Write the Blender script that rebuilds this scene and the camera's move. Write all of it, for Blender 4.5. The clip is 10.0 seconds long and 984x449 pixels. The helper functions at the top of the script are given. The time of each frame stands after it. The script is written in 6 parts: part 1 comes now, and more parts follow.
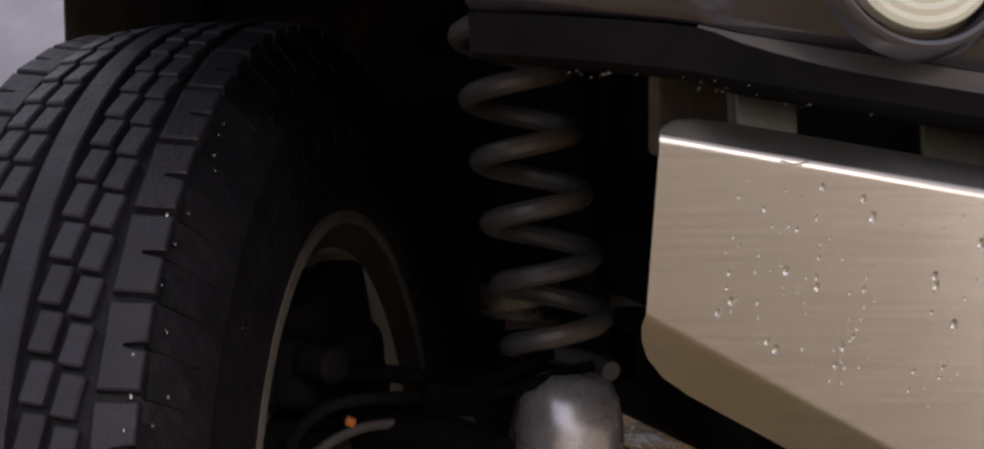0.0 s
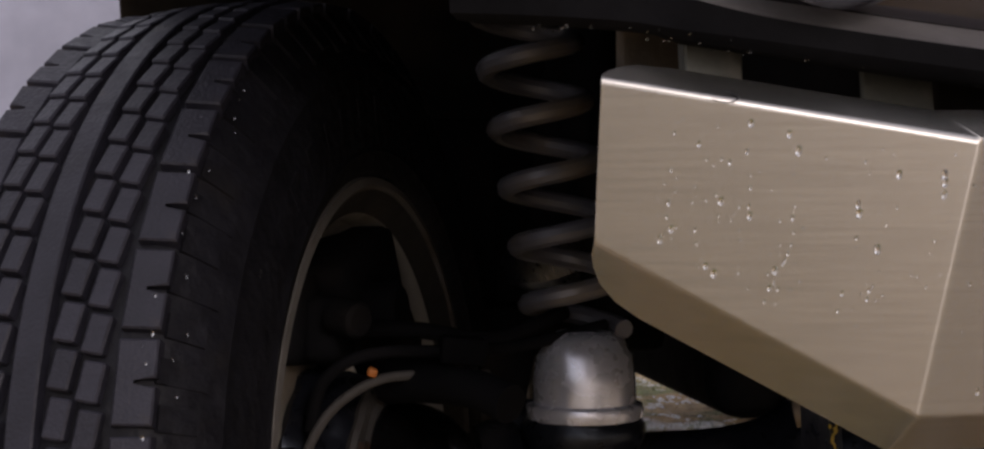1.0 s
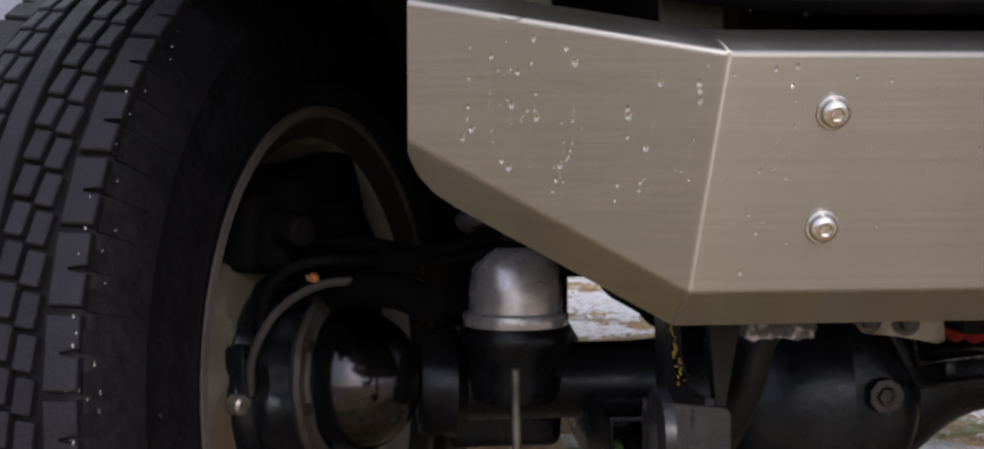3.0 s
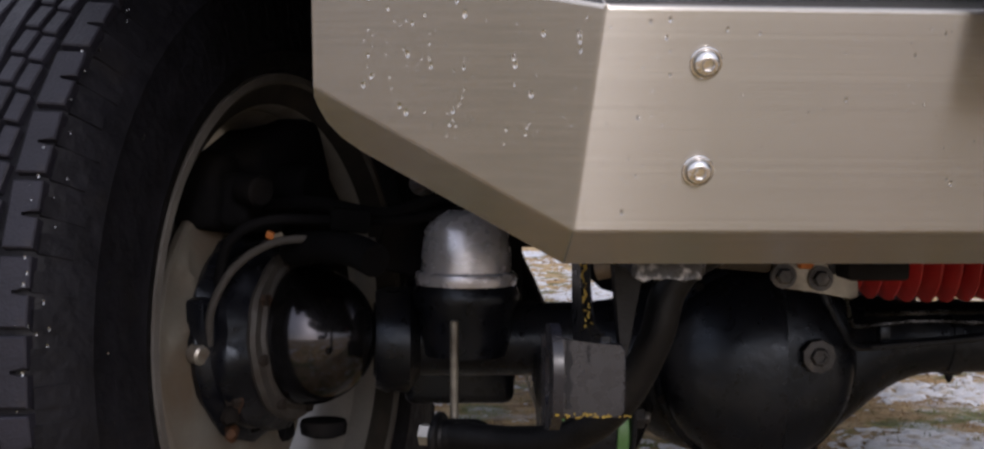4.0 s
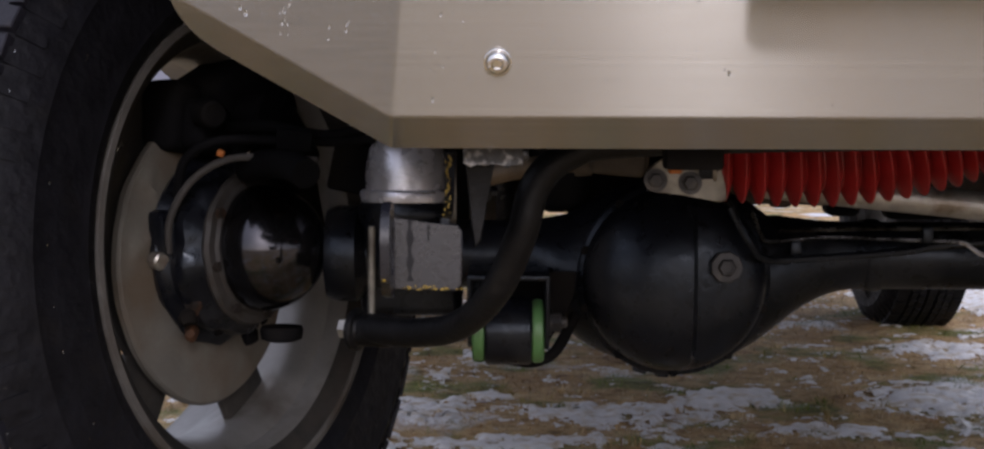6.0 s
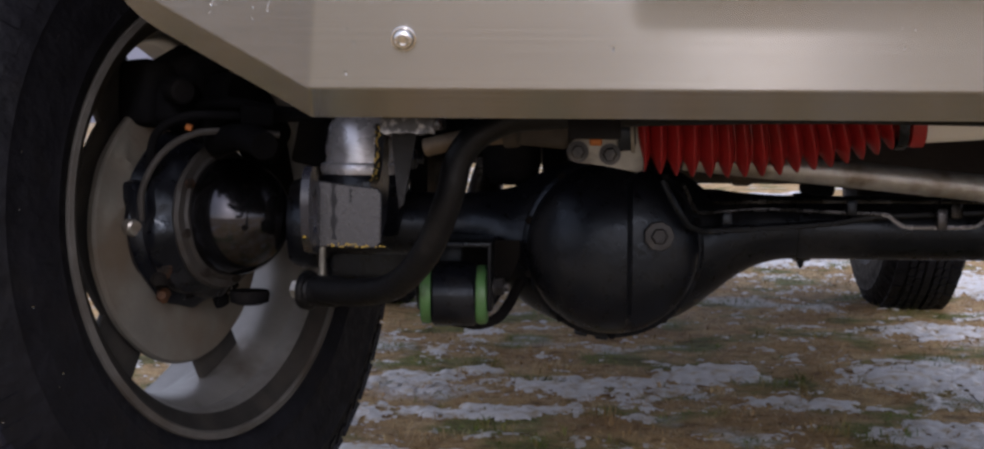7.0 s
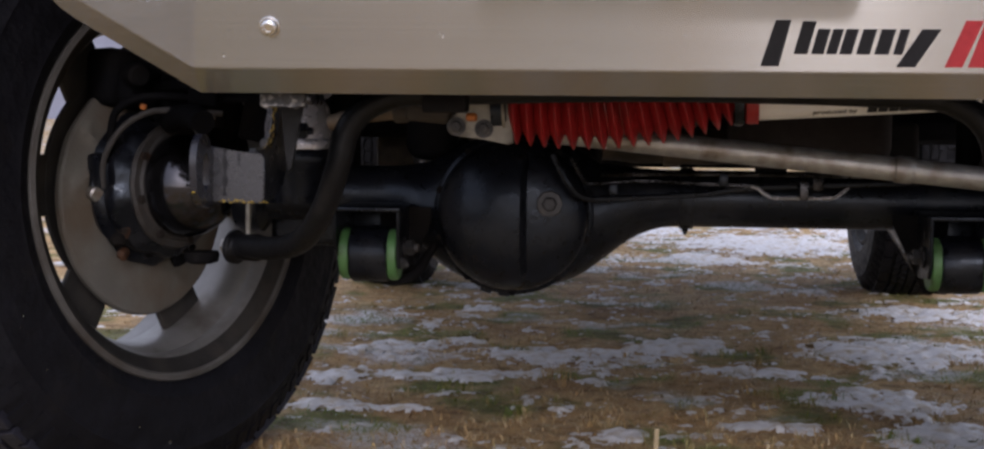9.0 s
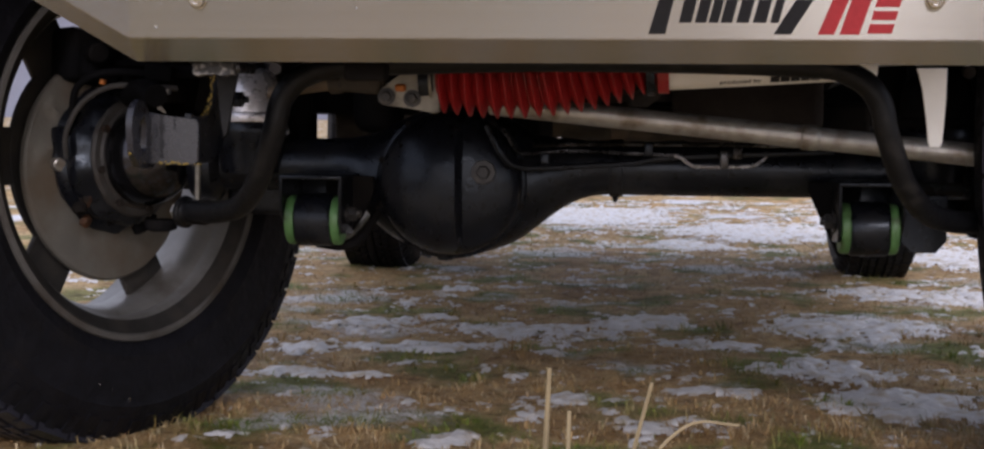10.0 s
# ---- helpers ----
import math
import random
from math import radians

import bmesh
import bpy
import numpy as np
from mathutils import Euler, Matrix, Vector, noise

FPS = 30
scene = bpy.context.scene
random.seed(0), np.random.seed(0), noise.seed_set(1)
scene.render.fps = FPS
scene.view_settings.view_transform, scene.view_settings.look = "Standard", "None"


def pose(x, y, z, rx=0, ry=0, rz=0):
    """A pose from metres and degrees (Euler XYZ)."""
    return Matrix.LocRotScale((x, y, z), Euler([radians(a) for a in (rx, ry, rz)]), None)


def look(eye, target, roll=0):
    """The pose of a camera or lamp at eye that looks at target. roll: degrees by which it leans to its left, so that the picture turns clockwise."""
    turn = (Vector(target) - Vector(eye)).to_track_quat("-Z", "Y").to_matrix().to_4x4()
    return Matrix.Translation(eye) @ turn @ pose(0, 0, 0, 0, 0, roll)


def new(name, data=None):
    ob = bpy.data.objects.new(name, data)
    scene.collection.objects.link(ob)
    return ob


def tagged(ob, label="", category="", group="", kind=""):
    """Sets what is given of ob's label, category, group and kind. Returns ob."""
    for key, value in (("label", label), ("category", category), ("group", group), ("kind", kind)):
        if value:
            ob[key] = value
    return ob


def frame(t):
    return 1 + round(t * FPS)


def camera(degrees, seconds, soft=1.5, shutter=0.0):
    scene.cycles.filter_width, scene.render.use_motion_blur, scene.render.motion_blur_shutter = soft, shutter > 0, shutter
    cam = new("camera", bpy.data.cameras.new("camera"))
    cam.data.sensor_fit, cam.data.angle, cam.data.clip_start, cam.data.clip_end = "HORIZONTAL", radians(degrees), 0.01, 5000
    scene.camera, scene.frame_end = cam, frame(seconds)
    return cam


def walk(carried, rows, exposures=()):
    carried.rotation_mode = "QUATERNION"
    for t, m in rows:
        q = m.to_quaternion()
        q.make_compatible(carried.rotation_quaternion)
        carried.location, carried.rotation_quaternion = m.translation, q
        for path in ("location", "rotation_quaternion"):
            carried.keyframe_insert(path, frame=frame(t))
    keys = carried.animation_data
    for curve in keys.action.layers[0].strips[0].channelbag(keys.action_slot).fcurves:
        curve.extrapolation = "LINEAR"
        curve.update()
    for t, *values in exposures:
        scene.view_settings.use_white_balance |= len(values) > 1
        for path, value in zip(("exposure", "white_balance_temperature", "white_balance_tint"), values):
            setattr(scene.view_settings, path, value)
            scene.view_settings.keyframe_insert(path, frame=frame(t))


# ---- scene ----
cam = camera(35.6, 10.0, soft=2.4)
PATH = [
    (0, (-0.747, -1.096, 0.62), (-0.254, 0.84, 0.538), 0.0),
    (0.5, (-0.729, -1.137, 0.607), (-0.304, 0.815, 0.523), -0.5),
    (1, (-0.709, -1.173, 0.593), (-0.331, 0.789, 0.517), -0.5),
    (1.5, (-0.689, -1.205, 0.586), (-0.356, 0.765, 0.49), 0.2),
    (2, (-0.661, -1.242, 0.583), (-0.359, 0.732, 0.468), 0.3),
    (3.5, (-0.551, -1.355, 0.55), (-0.353, 0.631, 0.429), 0.0),
    (4, (-0.514, -1.39, 0.534), (-0.34, 0.598, 0.415), 0.4),
    (4.5, (-0.464, -1.426, 0.511), (-0.315, 0.565, 0.391), 0.1),
    (5, (-0.417, -1.456, 0.494), (-0.335, 0.539, 0.371), -0.0),
    (6.5, (-0.269, -1.567, 0.468), (-0.317, 0.428, 0.332), 0.3),
    (7, (-0.22, -1.621, 0.461), (-0.301, 0.373, 0.319), 0.4),
    (7.5, (-0.169, -1.666, 0.458), (-0.31, 0.324, 0.311), 0.5),
    (8, (-0.114, -1.714, 0.46), (-0.257, 0.276, 0.316), 0.5),
    (8.5, (-0.065, -1.768, 0.458), (-0.258, 0.217, 0.312), 0.5),
    (9, (-0.015, -1.82, 0.443), (-0.206, 0.166, 0.299), 0.6),
    (9.5, (0.039, -1.872, 0.425), (-0.161, 0.113, 0.283), 0.6),
    (10, (0.094, -1.915, 0.414), (-0.123, 0.068, 0.268), 0.5),
]
walk(cam, [(t, look(eye, target, roll)) for t, eye, target, roll in PATH], exposures=[(0.0, 0.02, 6750, 23), (1.0, -0.08, 6650, 22), (2.0, -0.15, 6500, 22), (3.5, 0.03, 6280, 19), (5.0, 0.03, 6200, 21), (6.5, 0.0, 6050, 21), (8.0, 0.07, 5920, 21), (9.0, 0.07, 6020, 21), (10.0, 0.07, 6170, 21)])

# ---- world and sun: bright overcast winter day ----
SUN_UP, SUN_ROUND = 24.0, 172.2
world = bpy.data.worlds.new("winter_sky")
world.use_nodes = True
wn, wl = world.node_tree.nodes, world.node_tree.links
sky = wn.new("ShaderNodeTexSky")
sky.sky_type, sky.sun_disc = "NISHITA", False
sky.sun_elevation, sky.sun_rotation = radians(SUN_UP), radians(SUN_ROUND)
sky.air_density, sky.dust_density, sky.ozone_density = 1.0, 1.5, 1.0
soft_sky = wn.new("ShaderNodeHueSaturation")
soft_sky.inputs["Saturation"].default_value = 0.42
wl.new(sky.outputs[0], soft_sky.inputs["Color"])
# cloud cover: brighter overhead than at the horizon
up = wn.new("ShaderNodeTexCoord")
split = wn.new("ShaderNodeSeparateXYZ")
wl.new(up.outputs["Generated"], split.inputs[0])
cover = wn.new("ShaderNodeMapRange")
cover.inputs["To Min"].default_value, cover.inputs["To Max"].default_value = 0.85, 2.5
wl.new(split.outputs["Z"], cover.inputs["Value"])
even = wn.new("ShaderNodeMix")
even.data_type = "RGBA"
even.inputs[0].default_value, even.inputs[7].default_value = 0.40, (4.85, 4.95, 5.1, 1)
wl.new(soft_sky.outputs[0], even.inputs[6])
clouds = wn.new("ShaderNodeVectorMath")
clouds.operation = "SCALE"
wl.new(even.outputs[2], clouds.inputs[0])
wl.new(cover.outputs[0], clouds.inputs["Scale"])
wl.new(clouds.outputs[0], wn["Background"].inputs["Color"])
wn["Background"].inputs["Strength"].default_value = 0.14
scene.world = world

sun_data = bpy.data.lights.new("sun", "SUN")
sun_data.energy, sun_data.angle, sun_data.color = 0.52, radians(5.0), (1.0, 0.96, 0.91)
sun = new("sun", sun_data)
sun.matrix_world = look((math.sin(radians(180 - SUN_ROUND)) * 6, -math.cos(radians(180 - SUN_ROUND)) * 6, math.tan(radians(SUN_UP)) * 6), (0, 0, 0))


# ---- materials ----
def material(name, color, rough=0.5, metal=0.0, var=0.25, scale=30.0, fine=0.0, bump=0.0, bump_scale=200.0,
             spec=0.5, dirt=None, dirt_scale=6.0, dirt_at=0.55, stretch=(1, 1, 1), rough_var=0.12, coat=0.0, aniso=0.0, per_piece=0.0, grain=(1, 0, 0)):
    """A surface with a base colour varied at two scales, patches of dirt or rust, and fine relief."""
    m = bpy.data.materials.new(name)
    m.use_nodes = True
    n, l = m.node_tree.nodes, m.node_tree.links
    p = n["Principled BSDF"]
    p.inputs["Metallic"].default_value, p.inputs["Specular IOR Level"].default_value = metal, spec
    p.inputs["Coat Weight"].default_value = coat
    p.inputs["Coat Roughness"].default_value = 0.12
    where = n.new("ShaderNodeTexCoord")
    mapping = n.new("ShaderNodeMapping")
    mapping.inputs["Scale"].default_value = stretch
    l.new(where.outputs["Object"], mapping.inputs["Vector"])

    def noise_at(size, detail=4.0):
        t = n.new("ShaderNodeTexNoise")
        t.inputs["Scale"].default_value, t.inputs["Detail"].default_value = size, detail
        l.new(mapping.outputs[0], t.inputs["Vector"])
        return t.outputs["Fac"]

    def mixed(fac, a, b):
        x = n.new("ShaderNodeMix")
        x.data_type = "RGBA"
        for sock, value in ((x.inputs[0], fac), (x.inputs[6], a), (x.inputs[7], b)):
            if isinstance(value, bpy.types.NodeSocket):
                l.new(value, sock)
            else:
                sock.default_value = value
        return x.outputs[2]

    def ramp(fac, a, b):
        r = n.new("ShaderNodeMapRange")
        r.inputs["From Min"].default_value, r.inputs["From Max"].default_value = a, b
        l.new(fac, r.inputs["Value"])
        return r.outputs[0]

    dark = tuple(c * (1 - var) for c in color) + (1,)
    light = tuple(min(1, c * (1 + var)) for c in color) + (1,)
    col = mixed(ramp(noise_at(scale), 0.3, 0.7), dark, light)
    col = mixed(ramp(noise_at(scale * 9, 2.0), 0.2, 0.8), mixed(0.5, col, dark), col)
    if per_piece:
        info = n.new("ShaderNodeObjectInfo")
        shade = n.new("ShaderNodeMapRange")
        shade.inputs["To Min"].default_value, shade.inputs["To Max"].default_value = 1 - per_piece, 1 + per_piece
        l.new(info.outputs["Random"], shade.inputs["Value"])
        mul = n.new("ShaderNodeVectorMath")
        mul.operation = "SCALE"
        l.new(col, mul.inputs[0])
        l.new(shade.outputs[0], mul.inputs["Scale"])
        col = mul.outputs[0]
    if dirt:
        col = mixed(ramp(noise_at(dirt_scale, 8.0), dirt_at - 0.08, dirt_at + 0.12), col, tuple(dirt) + (1,))
    l.new(col, p.inputs["Base Color"])
    r = n.new("ShaderNodeMapRange")
    r.inputs["To Min"].default_value, r.inputs["To Max"].default_value = max(0.03, rough - rough_var), min(1, rough + rough_var)
    l.new(noise_at(scale * 2.3), r.inputs["Value"])
    l.new(r.outputs[0], p.inputs["Roughness"])
    if aniso:
        p.inputs["Anisotropic"].default_value, p.inputs["Anisotropic Rotation"].default_value = aniso, 0.25
        t = n.new("ShaderNodeCombineXYZ")
        t.name = "grain"
        for k in range(3):
            t.inputs[k].default_value = grain[k]
        l.new(t.outputs[0], p.inputs["Tangent"])
    if bump:
        b = n.new("ShaderNodeBump")
        b.inputs["Strength"].default_value, b.inputs["Distance"].default_value = bump, 0.002
        l.new(noise_at(bump_scale, 6.0), b.inputs["Height"])
        l.new(b.outputs[0], p.inputs["Normal"])
    return m


def brushed(name, grain):
    return material(name, (0.355, 0.346, 0.324), 0.37, 1.0, 0.10, 90, bump=0.052, bump_scale=260, stretch=(0.009, 1, 6.0), rough_var=0.03, aniso=1.0, grain=grain)


BRUSHED = brushed("brushed_stainless_steel", (1, 0, 0))
BRUSHED_WINGS = [brushed("brushed_stainless_wing", (1, 0, 0.09)), brushed("brushed_stainless_wing", (1, 0, -0.09))]


def brush_streaks(m, share):
    """Fine horizontal brushing: a second gloss that spreads up and down only."""
    n, l = m.node_tree.nodes, m.node_tree.links
    p, out = n["Principled BSDF"], n["Material Output"]
    g = n.new("ShaderNodeBsdfAnisotropic")
    g.distribution = "BECKMANN"
    g.inputs["Roughness"].default_value, g.inputs["Anisotropy"].default_value = 0.26, 0.80
    l.new(n["grain"].outputs[0], g.inputs["Tangent"])
    l.new(p.inputs["Base Color"].links[0].from_socket, g.inputs["Color"])
    l.new(p.inputs["Normal"].links[0].from_socket, g.inputs["Normal"])
    x = n.new("ShaderNodeMixShader")
    x.inputs[0].default_value = share
    l.new(p.outputs[0], x.inputs[1])
    l.new(g.outputs[0], x.inputs[2])
    l.new(x.outputs[0], out.inputs["Surface"])


for steel in (BRUSHED, *BRUSHED_WINGS):
    brush_streaks(steel, 0.82)
STEEL = material("polished_steel", (0.72, 0.71, 0.70), 0.16, 1.0, 0.05, 80, rough_var=0.05)
PIPE = material("dark_brake_pipe", (0.105, 0.105, 0.112), 0.28, 0.8, 0.35, 60, bump=0.2, dirt=(0.012, 0.011, 0.010), dirt_scale=26, dirt_at=0.5)
ZINC = material("dull_zinc_steel", (0.45, 0.44, 0.41), 0.42, 0.85, 0.2, 60, bump=0.15, dirt=(0.16, 0.10, 0.06), dirt_scale=22, dirt_at=0.62)
BLACK = material("black_chassis_paint", (0.0056, 0.0061, 0.0088), 0.31, 0.0, 0.3, 40, bump=0.30, bump_scale=120, dirt=(0.019, 0.0188, 0.020), dirt_scale=18, dirt_at=0.58, rough_var=0.18, spec=0.30, coat=0.06)
# bluish sky sheen put into the gloss colour, against brown ground reflections
BLACK.node_tree.nodes["Principled BSDF"].inputs["Specular Tint"].default_value = (0.72, 0.84, 1.0, 1)
WORN = material("worn_dark_iron", (0.036, 0.036, 0.039), 0.42, 0.3, 0.4, 120, bump=0.4, bump_scale=300, dirt=(0.09, 0.08, 0.07), dirt_scale=70, dirt_at=0.6)
FLAKY = material("flaky_grey_underseal", (0.035, 0.034, 0.034), 0.4, 0.1, 0.5, 120, bump=1.0, bump_scale=300, dirt=(0.30, 0.29, 0.28), dirt_scale=160, dirt_at=0.57)
ORANGE = material("orange_rust", (0.42, 0.13, 0.02), 0.6, 0.0, 0.3, 60, bump=0.3)
PLATE = material("greasy_bare_plate", (0.24, 0.225, 0.19), 0.45, 0.6, 0.25, 40, bump=0.2, dirt=(0.05, 0.04, 0.03), dirt_scale=24, dirt_at=0.55)
BROWN = material("muddy_brown_iron", (0.045, 0.035, 0.024), 0.7, 0.1, 0.4, 40, bump=0.4, dirt=(0.10, 0.075, 0.048), dirt_scale=20, dirt_at=0.56)
TAN = material("muddy_tan_iron", (0.14, 0.105, 0.07), 0.6, 0.3, 0.3, 40, bump=0.3, dirt=(0.05, 0.035, 0.022), dirt_scale=24, dirt_at=0.55)
ROD = material("dull_bare_steel", (0.40, 0.392, 0.375), 0.42, 0.75, 0.22, 70, bump=0.25, bump_scale=220, dirt=(0.17, 0.135, 0.10), dirt_scale=34, dirt_at=0.60)
HOOK_BLACK = material("wet_black_enamel", (0.0122, 0.0127, 0.0178), 0.28, 0.0, 0.3, 50, bump=0.06, bump_scale=320)
BALL = material("greased_dark_steel", (0.055, 0.055, 0.062), 0.13, 0.9, 0.3, 18, dirt=(0.012, 0.010, 0.009), dirt_scale=12, dirt_at=0.55)
HOSE = material("dusty_grey_hose", (0.036, 0.033, 0.031), 0.7, 0.0, 0.25, 60, bump=0.2)
SEAL = material("muddy_grey_seal_iron", (0.046, 0.043, 0.041), 0.6, 0.2, 0.35, 40, bump=0.4, dirt=(0.03, 0.022, 0.016), dirt_scale=30, dirt_at=0.54)
FLOOR = material("dusty_floor_underseal", (0.06, 0.05, 0.045), 0.85, 0.0, 0.3, 14, bump=0.4, bump_scale=90, spec=0.1)
BAR_BLACK = material("satin_black_bar_paint", (0.0046, 0.0048, 0.0058), 0.44, 0.0, 0.3, 60, bump=0.35, bump_scale=260, dirt=(0.018, 0.0165, 0.0155), dirt_scale=30, dirt_at=0.66, rough_var=0.2, spec=0.22)
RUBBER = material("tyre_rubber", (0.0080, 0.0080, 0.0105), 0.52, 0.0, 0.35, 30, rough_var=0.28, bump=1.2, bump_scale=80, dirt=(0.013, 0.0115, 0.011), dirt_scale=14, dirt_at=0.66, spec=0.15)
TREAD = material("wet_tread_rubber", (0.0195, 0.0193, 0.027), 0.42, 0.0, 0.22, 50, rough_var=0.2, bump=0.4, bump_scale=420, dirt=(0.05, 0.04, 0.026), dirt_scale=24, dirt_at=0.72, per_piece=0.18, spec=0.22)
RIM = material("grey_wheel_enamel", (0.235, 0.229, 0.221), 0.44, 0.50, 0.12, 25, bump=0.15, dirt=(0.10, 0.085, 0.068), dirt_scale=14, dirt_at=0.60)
# disc and flare darker than the rim: recess shade put into their colour
RIM_DARK = material("dusty_shaded_wheel_disc", (0.026, 0.025, 0.024), 0.7, 0.10, 0.3, 25, bump=0.3, dirt=(0.050, 0.043, 0.035), dirt_scale=12, dirt_at=0.58)
RIM_FLARE = material("shade_dark_wheel_flare", (0.024, 0.0225, 0.021), 0.7, 0.0, 0.3, 30, bump=0.2, dirt=(0.045, 0.038, 0.031), dirt_scale=14, dirt_at=0.60, spec=0.2)
RIM_LIP = material("grey_dusty_wheel_lip", (0.085, 0.080, 0.074), 0.7, 0.0, 0.25, 30, bump=0.2, dirt=(0.045, 0.036, 0.028), dirt_scale=16, dirt_at=0.55)
DUST = material("weathered_zinc_sheet", (0.156, 0.149, 0.130), 0.65, 0.05, 0.2, 18, bump=0.25, dirt=(0.115, 0.090, 0.064), dirt_scale=11, dirt_at=0.55)
RUST = material("rusty_brown_iron", (0.026, 0.021, 0.018), 0.75, 0.1, 0.4, 40, bump=0.6, bump_scale=150, dirt=(0.11, 0.048, 0.022), dirt_scale=26, dirt_at=0.62, spec=0.2)
RED = material("red_rubber_boot", (0.31, 0.014, 0.014), 0.45, 0.0, 0.2, 40, bump=0.1, dirt=(0.16, 0.02, 0.015), dirt_scale=14, dirt_at=0.66)
REFLECTOR = material("dull_lamp_reflector", (0.20, 0.21, 0.165), 0.3, 0.3, 0.1, 60)
WHITE = material("white_enamel", (0.78, 0.77, 0.73), 0.35, 0.0, 0.05, 30, dirt=(0.5, 0.46, 0.38), dirt_scale=12, dirt_at=0.68)
PLATE_WHITE = material("white_plate_paint", (0.82, 0.82, 0.81), 0.4, 0.0, 0.03, 20)
PALE = material("pale_grey_enamel", (0.50, 0.505, 0.55), 0.27, 0.58, 0.1, 30, dirt=(0.2, 0.18, 0.15), dirt_scale=20, dirt_at=0.64)
GREEN = material("green_polyurethane", (0.086, 0.205, 0.066), 0.45, 0.0, 0.2, 60, dirt=(0.05, 0.07, 0.03), dirt_scale=40, dirt_at=0.6)
BODY = material("gunmetal_car_paint", (0.027, 0.025, 0.034), 0.24, 0.4, 0.04, 25, coat=0.7, rough_var=0.03)
LIP = material("scuffed_grey_plastic", (0.10, 0.094, 0.092), 0.34, 0.1, 0.15, 60, bump=0.15, dirt=(0.02, 0.018, 0.016), dirt_scale=60, dirt_at=0.70)
# far blacker than the floor: recess shade put into the colour, dirt over it
UNDER = material("dirty_shade_black_underbody", (0.0068, 0.0068, 0.0078), 0.85, 0.0, 0.4, 14, bump=0.5, bump_scale=90, dirt=(0.017, 0.0146, 0.0126), dirt_scale=7, dirt_at=0.60, spec=0.04)
BRACKET = material("galvanised_flat_bar", (0.07, 0.072, 0.062), 0.5, 0.5, 0.25, 50, bump=0.2, dirt=(0.12, 0.11, 0.09), dirt_scale=30, dirt_at=0.6)
SPRING = material("grey_spring_paint", (0.085, 0.085, 0.098), 0.4, 0.2, 0.2, 30, dirt=(0.12, 0.10, 0.08), dirt_scale=20, dirt_at=0.6)
INK = material("black_sticker_vinyl", (0.018, 0.018, 0.020), 0.5, 0.0, 0.15, 200, spec=0.15)
INK_RED = material("red_sticker_vinyl", (0.37, 0.040, 0.045), 0.5, 0.0, 0.12, 200, spec=0.15)
YELLOW = material("chipped_yellow_primer", (0.30, 0.20, 0.015), 0.5, 0.0, 0.3, 90)
SNOW = material("granular_old_snow", (0.78, 0.765, 0.765), 0.6, 0.0, 0.14, 60, bump=1.0, bump_scale=150, dirt=(0.52, 0.42, 0.28), dirt_scale=34, dirt_at=0.57)
STRAW = material("dry_straw", (0.31, 0.245, 0.14), 0.6, 0.0, 0.3, 20)


def clear_material(name, color, rough):
    m = bpy.data.materials.new(name)
    m.use_nodes = True
    p = m.node_tree.nodes["Principled BSDF"]
    p.inputs["Base Color"].default_value = (*color, 1)
    p.inputs["Transmission Weight"].default_value = 1.0
    p.inputs["Roughness"].default_value, p.inputs["IOR"].default_value = rough, 1.33
    return m


WATER = clear_material("water", (1, 1, 1), 0.04)
LENS = clear_material("ribbed_lamp_plastic", (0.80, 0.81, 0.68), 0.2)
LENS.node_tree.nodes["Principled BSDF"].inputs["Transmission Weight"].default_value = 0.45


